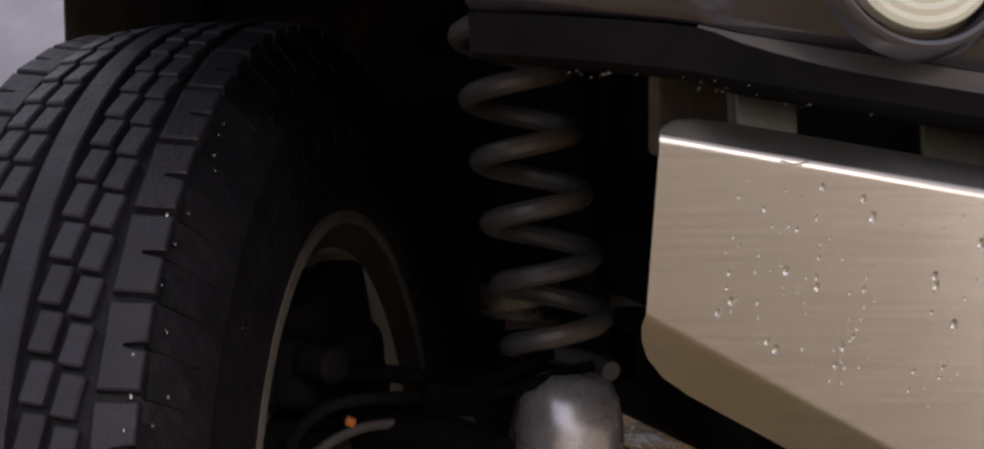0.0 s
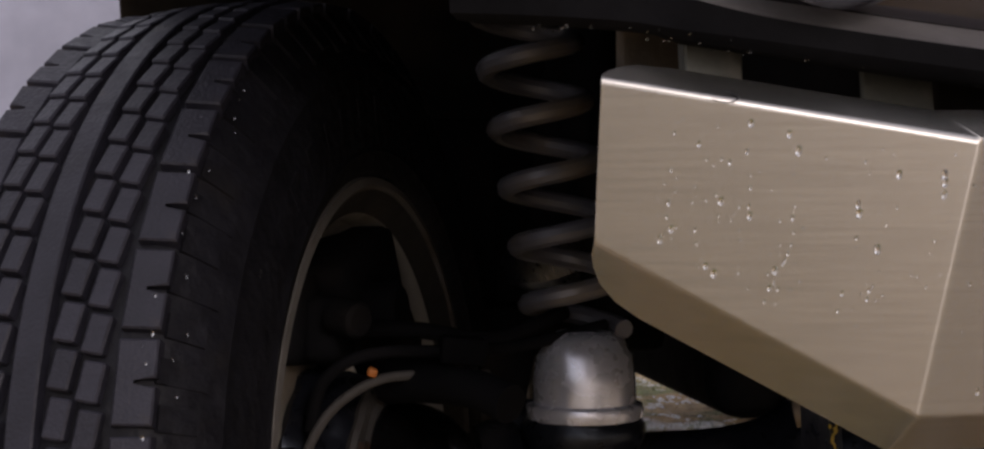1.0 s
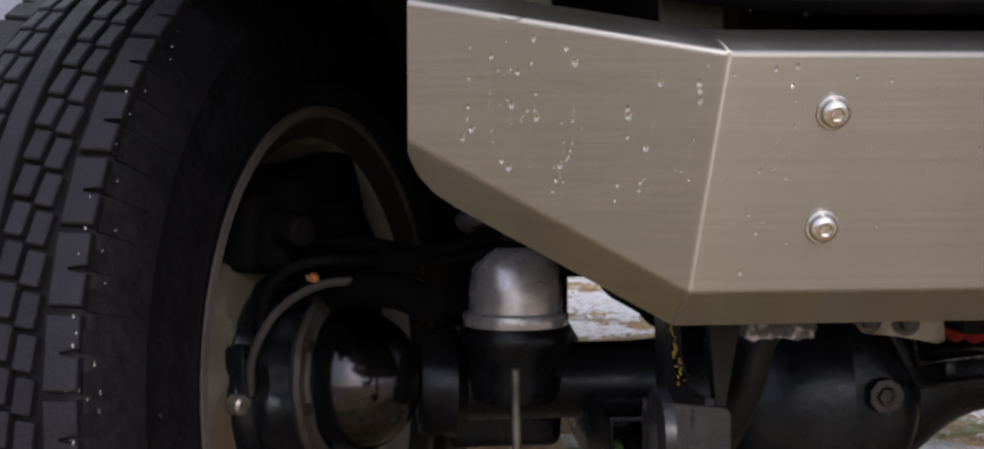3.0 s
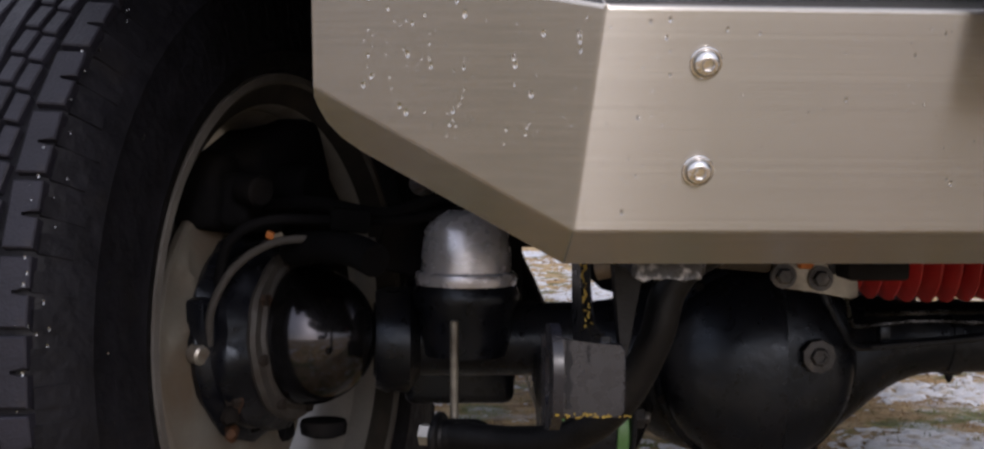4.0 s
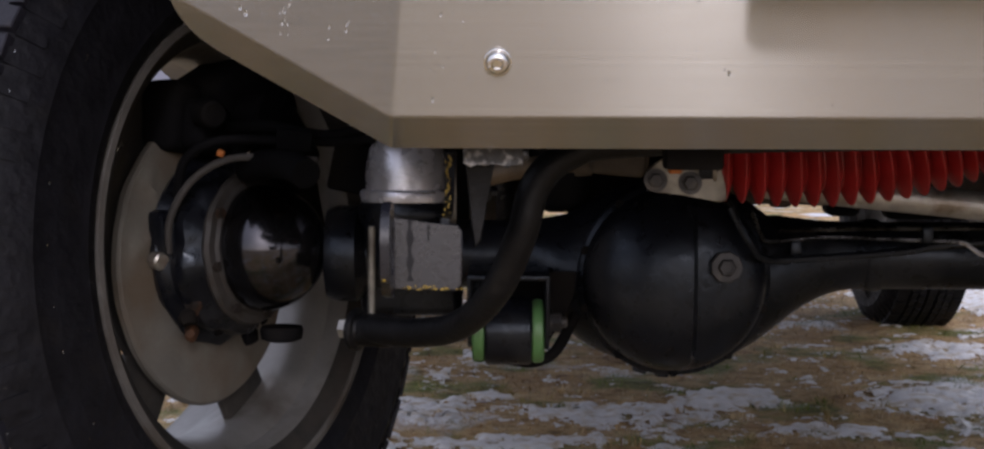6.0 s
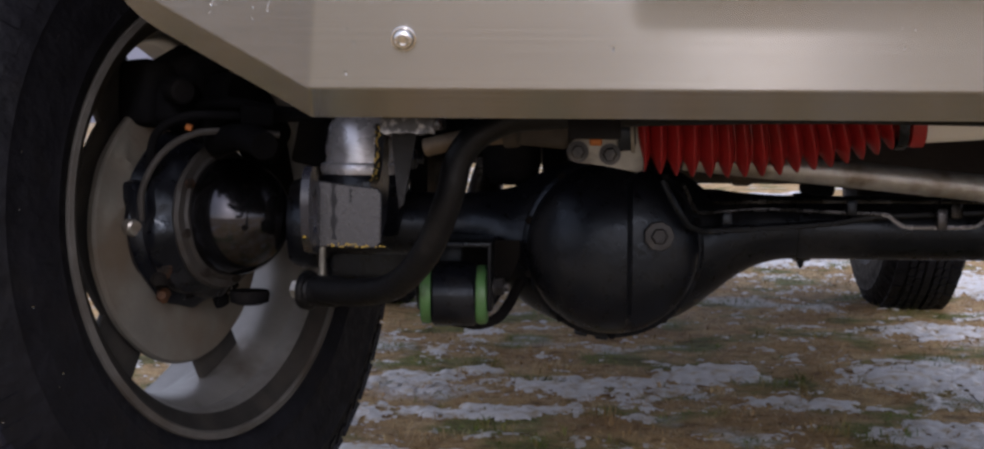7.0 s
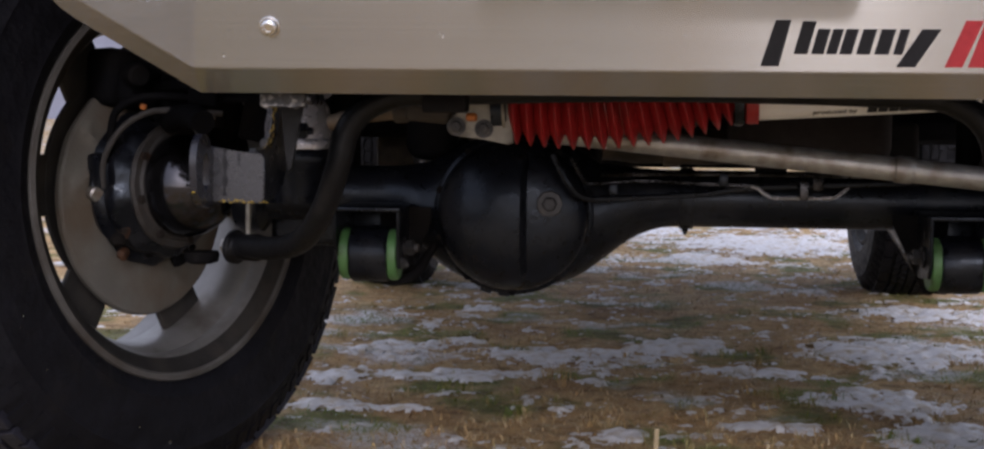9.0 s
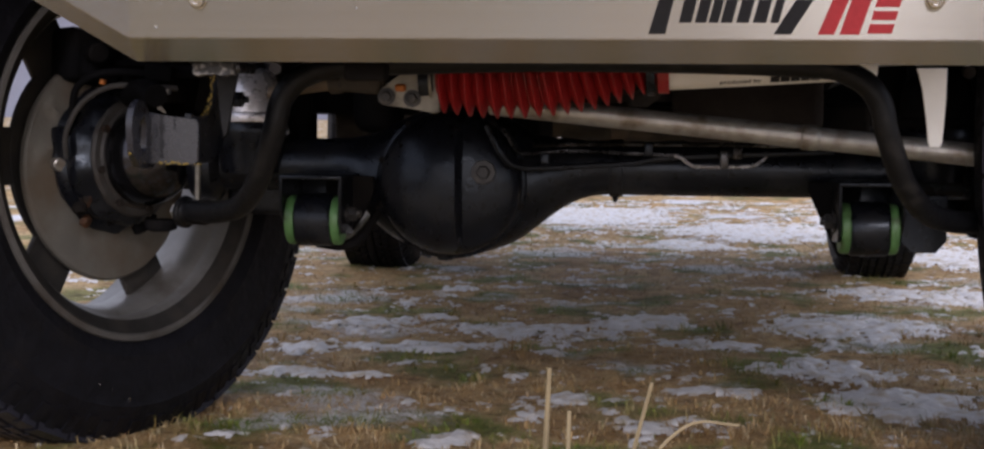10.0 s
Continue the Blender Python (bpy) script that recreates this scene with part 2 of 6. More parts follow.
def ground_material():
    m = bpy.data.materials.new("dead_lawn_soil")
    m.use_nodes = True
    n, l = m.node_tree.nodes, m.node_tree.links
    p = n["Principled BSDF"]
    p.inputs["Roughness"].default_value = 0.9
    where = n.new("ShaderNodeTexCoord")

    def noise_at(size, detail):
        t = n.new("ShaderNodeTexNoise")
        t.inputs["Scale"].default_value, t.inputs["Detail"].default_value = size, detail
        l.new(where.outputs["Object"], t.inputs["Vector"])
        return t.outputs["Fac"]

    def ramp(fac, stops):
        r = n.new("ShaderNodeValToRGB")
        while len(r.color_ramp.elements) < len(stops):
            r.color_ramp.elements.new(0.5)
        for e, (at, c) in zip(r.color_ramp.elements, stops):
            e.position, e.color = at, (*c, 1)
        l.new(fac, r.inputs[0])
        return r.outputs[0]

    def mix(fac, a, b):
        x = n.new("ShaderNodeMix")
        x.data_type = "RGBA"
        for sock, v in ((x.inputs[0], fac), (x.inputs[6], a), (x.inputs[7], b)):
            l.new(v, sock)
        return x.outputs[2]

    straw = ramp(noise_at(5.0, 10), [(0.30, (0.32, 0.19, 0.08)), (0.45, (0.57, 0.385, 0.175)), (0.60, (0.72, 0.57, 0.33)), (0.75, (0.46, 0.275, 0.11))])
    fibre = ramp(noise_at(260.0, 6), [(0.32, (0.14, 0.08, 0.038)), (0.52, (0.51, 0.335, 0.145)), (0.70, (0.78, 0.61, 0.34))])
    green = ramp(noise_at(90.0, 6), [(0.3, (0.06, 0.09, 0.014)), (0.7, (0.18, 0.21, 0.045))])
    half = n.new("ShaderNodeValue")
    half.outputs[0].default_value = 0.5
    col = mix(half.outputs[0], straw, fibre)
    col = mix(ramp(noise_at(5.3, 7), [(0.51, (0, 0, 0)), (0.60, (0.8, 0.8, 0.8))]), col, green)
    damp = ramp(noise_at(3.4, 6), [(0.36, (0.82, 0.75, 0.66)), (0.52, (1.0, 1.0, 1.0)), (0.68, (0.96, 0.86, 0.74))])
    x = n.new("ShaderNodeMix")
    x.data_type, x.blend_type = "RGBA", "MULTIPLY"
    x.inputs[0].default_value = 1.0
    l.new(col, x.inputs[6])
    l.new(damp, x.inputs[7])
    col = x.outputs[2]
    clods = ramp(noise_at(30.0, 7), [(0.34, (0.42, 0.36, 0.30)), (0.50, (0.95, 0.93, 0.90)), (0.66, (1.0, 1.0, 1.0))])
    x = n.new("ShaderNodeMix")
    x.data_type, x.blend_type = "RGBA", "MULTIPLY"
    x.inputs[0].default_value = 1.0
    l.new(col, x.inputs[6])
    l.new(clods, x.inputs[7])
    col = x.outputs[2]
    white = ramp(noise_at(60.0, 3), [(0.3, (0.62, 0.62, 0.65)), (0.7, (0.80, 0.80, 0.83))])
    col = mix(ramp(noise_at(2.6, 9), [(0.56, (0, 0, 0)), (0.62, (1, 1, 1))]), col, white)
    l.new(col, p.inputs["Base Color"])
    b = n.new("ShaderNodeBump")
    b.inputs["Strength"].default_value, b.inputs["Distance"].default_value = 0.6, 0.004
    l.new(noise_at(160.0, 8), b.inputs["Height"])
    l.new(b.outputs[0], p.inputs["Normal"])
    return m


SOIL = ground_material()


def blade_material():
    m = bpy.data.materials.new("dry_and_green_grass")
    m.use_nodes = True
    n, l = m.node_tree.nodes, m.node_tree.links
    p = n["Principled BSDF"]
    p.inputs["Roughness"].default_value = 0.6
    g = n.new("ShaderNodeNewGeometry")

    def ramp(fac, stops):
        r = n.new("ShaderNodeValToRGB")
        while len(r.color_ramp.elements) < len(stops):
            r.color_ramp.elements.new(0.5)
        for e, (at, c) in zip(r.color_ramp.elements, stops):
            e.position, e.color = at, (*c, 1)
        l.new(fac, r.inputs[0])
        return r.outputs[0]

    dry = ramp(g.outputs["Random Per Island"], [(0.0, (0.48, 0.325, 0.14)), (0.22, (0.62, 0.46, 0.235)), (0.42, (0.24, 0.145, 0.062)), (0.58, (0.40, 0.24, 0.095)), (0.78, (0.66, 0.50, 0.255)), (0.9, (0.70, 0.59, 0.41)), (1.0, (0.17, 0.19, 0.05))])
    fresh = ramp(g.outputs["Random Per Island"], [(0.0, (0.10, 0.165, 0.018)), (0.5, (0.17, 0.235, 0.032)), (0.8, (0.25, 0.26, 0.05)), (1.0, (0.42, 0.31, 0.15))])
    where = n.new("ShaderNodeTexCoord")
    t = n.new("ShaderNodeTexNoise")
    t.inputs["Scale"].default_value, t.inputs["Detail"].default_value = 5.3, 7.0
    l.new(where.outputs["Object"], t.inputs["Vector"])
    r = n.new("ShaderNodeMix")
    r.data_type = "RGBA"
    l.new(ramp(t.outputs["Fac"], [(0.50, (0, 0, 0)), (0.58, (1, 1, 1))]), r.inputs[0])
    l.new(dry, r.inputs[6])
    l.new(fresh, r.inputs[7])
    t = n.new("ShaderNodeTexNoise")
    t.inputs["Scale"].default_value, t.inputs["Detail"].default_value = 3.4, 6.0
    l.new(where.outputs["Object"], t.inputs["Vector"])
    damp = n.new("ShaderNodeMix")
    damp.data_type, damp.blend_type = "RGBA", "MULTIPLY"
    damp.inputs[0].default_value = 1.0
    l.new(r.outputs[2], damp.inputs[6])
    l.new(ramp(t.outputs["Fac"], [(0.36, (0.55, 0.46, 0.36)), (0.52, (1.0, 1.0, 1.0)), (0.68, (0.80, 0.66, 0.50))]), damp.inputs[7])
    r = damp
    l.new(r.outputs[2], p.inputs["Base Color"])
    return m


GRASS = blade_material()


# ---- mesh helpers ----
def part(name, bm, mat, parent=None, label="", smooth=35.0):
    """Links a bmesh as one mesh object under a thing or a part."""
    me = bpy.data.meshes.new(name)
    bmesh.ops.recalc_face_normals(bm, faces=bm.faces)
    bm.to_mesh(me)
    bm.free()
    me.materials.append(mat)
    if smooth:
        me.shade_smooth()
        me.set_sharp_from_angle(angle=radians(smooth))
    return piece(name, me, parent, label)


def piece(name, me, parent=None, label="", m=None):
    ob = new(name, me)
    if parent:
        ob.parent = parent
    if m is not None:
        ob.matrix_local = m
    if label:
        ob["label"] = label
    return ob


def add_box(bm, size, m, bevel=0.002, seg=2):
    """A box with rounded edges, of the given size, at the pose m."""
    out = bmesh.ops.create_cube(bm, size=1.0, matrix=m @ Matrix.Diagonal((*size, 1)))
    if bevel:
        edges = list({e for v in out["verts"] for e in v.link_edges})
        bmesh.ops.bevel(bm, geom=edges, offset=bevel, segments=seg, profile=0.5, affect="EDGES")
    return bm


def box(size, m, bevel=0.002, seg=2):
    return add_box(bmesh.new(), size, m, bevel, seg)


def frame_to(p0, p1):
    """A pose at p0 whose z axis points at p1."""
    d = Vector(p1) - Vector(p0)
    return Matrix.Translation(p0) @ d.to_track_quat("Z", "Y").to_matrix().to_4x4(), d.length


def add_lathe(bm, profile, m, seg=48):
    """Turns a profile of (radius, height) round the z axis of m."""
    rings = []
    for r, h in profile:
        if r < 1e-6:
            rings.append([bm.verts.new(m @ Vector((0, 0, h)))])
        else:
            rings.append([bm.verts.new(m @ Vector((r * math.cos(2 * math.pi * k / seg), r * math.sin(2 * math.pi * k / seg), h))) for k in range(seg)])
    for a, b in zip(rings, rings[1:]):
        for k in range(seg):
            q = (k + 1) % seg
            loop = [a[k % len(a)], a[q % len(a)], b[q % len(b)], b[k % len(b)]]
            loop = list(dict.fromkeys(loop))
            if len(loop) > 2:
                bm.faces.new(loop)
    return bm


def lathe(profile, m, seg=48):
    return add_lathe(bmesh.new(), profile, m, seg)


def add_rod(bm, p0, p1, r, seg=24, edge=0.0015):
    m, h = frame_to(p0, p1)
    e = min(edge, r * 0.4, h * 0.3)
    return add_lathe(bm, [(0, 0), (r - e, 0), (r, e), (r, h - e), (r - e, h), (0, h)], m, seg)


def rod(p0, p1, r, seg=24, edge=0.0015):
    return add_rod(bmesh.new(), p0, p1, r, seg, edge)


def smooth_path(points, steps=8):
    """A soft line through the points."""
    pts = [Vector(p) for p in points]
    ext = [2 * pts[0] - pts[1], *pts, 2 * pts[-1] - pts[-2]]
    out = []
    for a, b, c, d in zip(ext, ext[1:], ext[2:], ext[3:]):
        for k in range(steps):
            t = k / steps
            out.append(0.5 * (2 * b + (c - a) * t + (2 * a - 5 * b + 4 * c - d) * t * t + (3 * b - a - 3 * c + d) * t ** 3))
    return out + [pts[-1]]


def add_sweep(bm, points, r, seg=14, steps=8, closed_ends=True):
    """A round bar along a soft line through the points."""
    line = smooth_path(points, steps) if steps else [Vector(p) for p in points]
    side = None
    rings = []
    for k, p in enumerate(line):
        d = (line[min(k + 1, len(line) - 1)] - line[max(k - 1, 0)]).normalized()
        if side is None:
            side = d.orthogonal().normalized()
        side = (side - d * side.dot(d)).normalized()
        up = d.cross(side)
        rr = r(k / (len(line) - 1)) if callable(r) else r
        rings.append([bm.verts.new(p + rr * (math.cos(2 * math.pi * j / seg) * side + math.sin(2 * math.pi * j / seg) * up)) for j in range(seg)])
    for a, b in zip(rings, rings[1:]):
        for j in range(seg):
            bm.faces.new((a[j], a[(j + 1) % seg], b[(j + 1) % seg], b[j]))
    if closed_ends:
        bm.faces.new(rings[0])
        bm.faces.new(rings[-1])
    return bm


def sweep(points, r, seg=14, steps=8):
    return add_sweep(bmesh.new(), points, r, seg, steps)


def add_slab(bm, outline, m, thick, bevel=0.001):
    """A flat plate: an outline in the xy plane of m, given a thickness along its z."""
    lo = [bm.verts.new(m @ Vector((x, y, 0))) for x, y in outline]
    hi = [bm.verts.new(m @ Vector((x, y, thick))) for x, y in outline]
    top, bottom = bm.faces.new(hi), bm.faces.new(lo[::-1])
    n = len(outline)
    for k in range(n):
        bm.faces.new((lo[k], lo[(k + 1) % n], hi[(k + 1) % n], hi[k]))
    if bevel:
        bmesh.ops.bevel(bm, geom=[*top.edges, *bottom.edges], offset=bevel, segments=1, affect="EDGES")
    return bm


def slab(outline, m, thick, bevel=0.001):
    return add_slab(bmesh.new(), outline, m, thick, bevel)


def axes(origin, x, y):
    """A pose from an origin and the directions of its x axis and (about) its y axis."""
    x = Vector(x).normalized()
    z = x.cross(Vector(y)).normalized()
    y = z.cross(x)
    return Matrix.Translation(origin) @ Matrix((x, y, z)).transposed().to_4x4()


def arc(cx, cy, r, a0, a1, n=8):
    return [(cx + r * math.cos(radians(a0 + (a1 - a0) * k / n)), cy + r * math.sin(radians(a0 + (a1 - a0) * k / n))) for k in range(n + 1)]


def lumpy(bm, size, scale):
    """Uneven castings, caked grease: moves the points along a soft noise."""
    for v in bm.verts:
        v.co += noise.noise_vector(v.co * scale) * size
    return bm


def thing(name, at, label, category, group="", kind=""):
    ob = new(name)
    ob.empty_display_size = 0.1
    ob.location = at
    return tagged(ob, label, category, group, kind)


# ---- ground: one sheet of dead lawn to the horizon ----
def bumps(x, y):
    return 0.010 * noise.noise(Vector((x * 2.2, y * 2.2, 0))) + 0.006 * noise.noise(Vector((x * 9, y * 9, 3)))


def steps_of(lo, hi, fine_lo, fine_hi, fine, coarse=1.45):
    """Grid lines, close together from fine_lo to fine_hi and ever wider outside."""
    out = list(np.arange(fine_lo, fine_hi + fine / 2, fine))
    d, v = fine, fine_hi
    while v < hi:
        d *= coarse
        v += d
        out.append(v)
    d, v = fine, fine_lo
    while v > lo:
        d *= coarse
        v -= d
        out.insert(0, v)
    return out


def sheet(xs, ys, height):
    verts = [(x, y, height(x, y)) for y in ys for x in xs]
    w = len(xs)
    faces = [(j * w + i, j * w + i + 1, (j + 1) * w + i + 1, (j + 1) * w + i) for j in range(len(ys) - 1) for i in range(w - 1)]
    return verts, faces


GROUND_LOW = -0.003
xs, ys = steps_of(-900, 900, -2.2, 2.2, 0.04), steps_of(-900, 900, -2.4, 6.0, 0.04)
verts, faces = sheet(xs, ys, lambda x, y: GROUND_LOW + bumps(x, y) * (1 if abs(x) < 6 and abs(y) < 12 else 0.3))
me = bpy.data.meshes.new("ground")
me.from_pydata(verts, [], faces)
me.materials.append(SOIL)
me.shade_smooth()
tagged(new("ground", me), "brown dead lawn with green patches and old snow", "ground", kind="structure")


# ---- distance behind the car: a plain added sheet with haze put into its colour ----
HAZE = material("painted_winter_haze", (0.26, 0.275, 0.345), 0.9, 0.0, 0.25, 0.12, spec=0.1)
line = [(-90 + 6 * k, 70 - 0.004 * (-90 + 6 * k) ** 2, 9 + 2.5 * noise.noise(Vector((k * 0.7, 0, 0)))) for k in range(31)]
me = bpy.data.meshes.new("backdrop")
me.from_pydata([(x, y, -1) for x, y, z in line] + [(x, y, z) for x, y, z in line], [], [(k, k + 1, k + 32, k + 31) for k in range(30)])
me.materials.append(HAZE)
tagged(new("backdrop", me), "backdrop sheet behind the lawn, blue-grey haze in its colour", "distance", kind="structure")


# ---- the car ----
car = thing("car", (0, 0, 0), "dark grey off-road car with brushed steel bumper on snowy lawn", "car")


def mirror(p):
    return Vector((-p[0], p[1], p[2]))


# -- bumper: folded sheet, a leaning front plate and two swept wings, all with folded rims
C_TOP, C_FOLD, C_BOT = Vector((-0.382, -0.575, 0.603)), Vector((-0.394, -0.541, 0.479)), Vector((-0.396, -0.515, 0.459))
W_TOP, W_FOLD = Vector((-0.540, -0.551, 0.630)), Vector((-0.539, -0.526, 0.559))
WING_OUT = (C_TOP - W_FOLD).cross(C_FOLD - W_FOLD)
W_TOP.y = W_FOLD.y - (WING_OUT.x * (W_TOP.x - W_FOLD.x) + WING_OUT.z * (W_TOP.z - W_FOLD.z)) / WING_OUT.y
RIM_DOWN = C_BOT - C_FOLD
RIM_BACK = Vector((0.0, 0.043, 0.0135))


def bumper_sheet():
    bm = bmesh.new()
    v = bm.verts.new
    along = (C_FOLD - W_FOLD)
    folds = []

    def side(flip):
        f = mirror if flip else Vector
        p = {
            "ct": v(f(C_TOP)), "cf": v(f(C_FOLD)), "cb": v(f(C_BOT)), "wt": v(f(W_TOP)), "wf": v(f(W_FOLD)),
            "ctb": v(f(C_TOP + RIM_BACK)),
        }
        # lower rim of the wing, its outer corner rounded
        low = [v(f(W_FOLD + RIM_DOWN * a + along * b)) for a, b in ((0.22, 0.004), (0.45, 0.022), (0.72, 0.058), (0.92, 0.118), (1.0, 0.20))]
        # upper rim of the wing, its outer corner rounded
        out = C_TOP - W_TOP
        up = [v(f(W_TOP + RIM_BACK * a + out * b)) for a, b in ((0.15, 0.012), (0.38, 0.045), (0.66, 0.095), (0.90, 0.165), (1.0, 0.27))]
        faces = [[p["wt"], p["wf"], p["cf"], p["ct"]], [p["wf"], *low, p["cb"], p["cf"]], [p["wt"], p["ct"], p["ctb"], *up[::-1]]]
        for loop in faces:
            bm.faces.new(loop if not flip else loop[::-1])
        folds.extend([(p["wf"], p["cf"]), (p["ct"], p["cf"]), (p["cf"], p["cb"]), (p["ct"], p["ctb"])])
        return p

    a, b = side(False), side(True)
    bm.faces.new((a["ct"], a["cf"], b["cf"], b["ct"]))
    bm.faces.new((a["cf"], a["cb"], b["cb"], b["cf"]))
    bm.faces.new((a["ct"], b["ct"], b["ctb"], a["ctb"]))
    folds.append((a["cf"], b["cf"]))
    edges = [e for e in (bm.edges.get(q) for q in folds) if e]
    bmesh.ops.recalc_face_normals(bm, faces=bm.faces)
    bmesh.ops.bevel(bm, geom=edges, offset=0.0017, segments=2, profile=0.5, affect="EDGES")
    # a wider bend along the top
    tops = [(W_TOP, C_TOP), (C_TOP, mirror(C_TOP)), (mirror(C_TOP), mirror(W_TOP))]

    def on_top(v):
        return min(((v.co - p) - (q - p) * max(0.0, min(1.0, (v.co - p).dot(q - p) / (q - p).length_squared))).length for p, q in tops) < 0.0012

    wide = [e for e in bm.edges if on_top(e.verts[0]) and on_top(e.verts[1]) and e.calc_length() > 0.05]
    bmesh.ops.bevel(bm, geom=wide, offset=0.0034, segments=3, profile=0.5, affect="EDGES")
    bmesh.ops.recalc_face_normals(bm, faces=bm.faces)
    front = max(bm.faces, key=lambda f: f.calc_area())
    if front.normal.y > 0:
        bmesh.ops.reverse_faces(bm, faces=bm.faces)
    bmesh.ops.solidify(bm, geom=bm.faces, thickness=0.003)
    return bm


bumper = part("bumper", bumper_sheet(), BRUSHED, car, "brushed stainless steel bumper with folded rims and water drops", smooth=60)
for wing in BRUSHED_WINGS:
    bumper.data.materials.append(wing)
for f in bumper.data.polygons:
    if abs(f.center.x) > 0.40:
        f.material_index = 1 if f.center.x < 0 else 2
weighted = bumper.modifiers.new("even_normals", "WEIGHTED_NORMAL")
weighted.keep_sharp = True

FACE_RISE = (Vector((0, C_TOP.y, C_TOP.z)) - Vector((0, C_FOLD.y, C_FOLD.z))).normalized()
FACE_OUT = FACE_RISE.cross(Vector((1, 0, 0))).normalized()
if FACE_OUT.y > 0:
    FACE_OUT = -FACE_OUT


def on_face(x, z, proud=0.0):
    """A point on the bumper's front plate."""
    k = (z - C_FOLD.z) / FACE_RISE.z
    return Vector((x, C_FOLD.y, C_FOLD.z)) + FACE_RISE * k + FACE_OUT * proud


def button_bolt(x, z):
    m = axes(on_face(x, z), (1, 0, 0), FACE_RISE)
    if (m.to_3x3() @ Vector((0, 0, 1))).dot(FACE_OUT) < 0:
        m = m @ pose(0, 0, 0, 180, 0, 0)
    ring = part("washer", lathe([(0, 0.0002), (0.0086, 0.0002), (0.0089, 0.0006), (0.0089, 0.0014), (0.0084, 0.0018), (0, 0.0018)], m, 40), STEEL, bumper, "thin steel washer")
    head = bmesh.new()
    add_lathe(head, [(0.0074, 0.0016), (0.0077, 0.0026), (0.0072, 0.0046), (0.0061, 0.0060), (0.0046, 0.0068), (0.0036, 0.0069)], m, 36)
    add_lathe(head, [(0.0036, 0.0069), (0.0034, 0.0067), (0.0034, 0.0040), (0, 0.0036)], m, 6)
    part("bolt", head, STEEL, bumper, "polished button-head hex socket bolt", smooth=30)


for bx in (-0.326, 0.327):
    for bz in (0.514, 0.573):
        button_bolt(bx, bz)


# -- sticker: slanted plain bars, black and red
def sticker(outline, mat, name):
    bm = bmesh.new()
    loop = [bm.verts.new(on_face(x, z, 0.0005)) for x, z in outline]
    back = [bm.verts.new(on_face(x, z, -0.0004)) for x, z in outline]
    bm.faces.new(loop)
    for k in range(len(loop)):
        bm.faces.new((loop[k - 1], loop[k], back[k], back[k - 1]))
    part(name, bm, mat, bumper, "printed %s sticker shape" % ("red" if mat is INK_RED else "black"), smooth=0)


def slant(x0, x1, z0, z1, lean=0.24):
    base = 0.484
    return [(x0 + (z0 - base) * lean, z0), (x1 + (z0 - base) * lean, z0), (x1 + (z1 - base) * lean, z1), (x0 + (z1 - base) * lean, z1)]


sticker([(0.0815, 0.4845), (0.0965, 0.4845), (0.1050, 0.5215), (0.0925, 0.5215)], INK, "sticker_bar")
for x0, x1, z0, z1 in ((0.1055, 0.1165, 0.4945, 0.5205), (0.1195, 0.1295, 0.4945, 0.5145), (0.1315, 0.1400, 0.4945, 0.5145), (0.1420, 0.1520, 0.4945, 0.5145),
                       (0.1555, 0.1665, 0.4945, 0.5145), (0.1700, 0.1815, 0.4945, 0.5145), (0.1850, 0.1925, 0.4945, 0.5145)):
    sticker(slant(x0, x1, z0, z1), INK, "sticker_bar")
sticker(slant(0.1905, 0.2055, 0.4845, 0.5145, 0.62), INK, "sticker_bar")
sticker(slant(0.2290, 0.2430, 0.4845, 0.5215, 0.38), INK_RED, "sticker_bar")
sticker(slant(0.2475, 0.2645, 0.4845, 0.5215, 0.30), INK_RED, "sticker_bar")
for z0, z1 in ((0.4855, 0.4935), (0.4970, 0.5045), (0.5080, 0.5160)):
    sticker(slant(0.2710, 0.2920, z0, z1), INK_RED, "sticker_bar")


# -- water drops on the plates
def drop_mesh():
    bm = bmesh.new()
    rings = []
    for lift, size in ((0.0, 1.0), (0.24, 0.88), (0.36, 0.52)):
        rings.append([bm.verts.new((math.cos(a) * 0.75 * size, -math.sin(a) * size * (1.5 if math.sin(a) > 0 else 1.0), lift)) for a in (2 * math.pi * k / 10 for k in range(10))])
    tip = bm.verts.new((0, -0.1, 0.40))
    for a, b in zip(rings, rings[1:]):
        for k in range(10):
            bm.faces.new((a[k], a[(k + 1) % 10], b[(k + 1) % 10], b[k]))
    for k in range(10):
        bm.faces.new((rings[-1][k], rings[-1][(k + 1) % 10], tip))
    bm.faces.new(rings[0])
    bmesh.ops.recalc_face_normals(bm, faces=bm.faces)
    me = bpy.data.meshes.new("water_drop")
    bm.to_mesh(me)
    bm.free()
    me.materials.append(WATER)
    me.shade_smooth()
    return me


DROP = drop_mesh()


def drop(p, out, up, r, owner=None):
    m = axes(p, up.cross(out), up) @ Matrix.Diagonal((r, r, r, 1))
    piece("water_drop", DROP, owner or bumper, "", m)


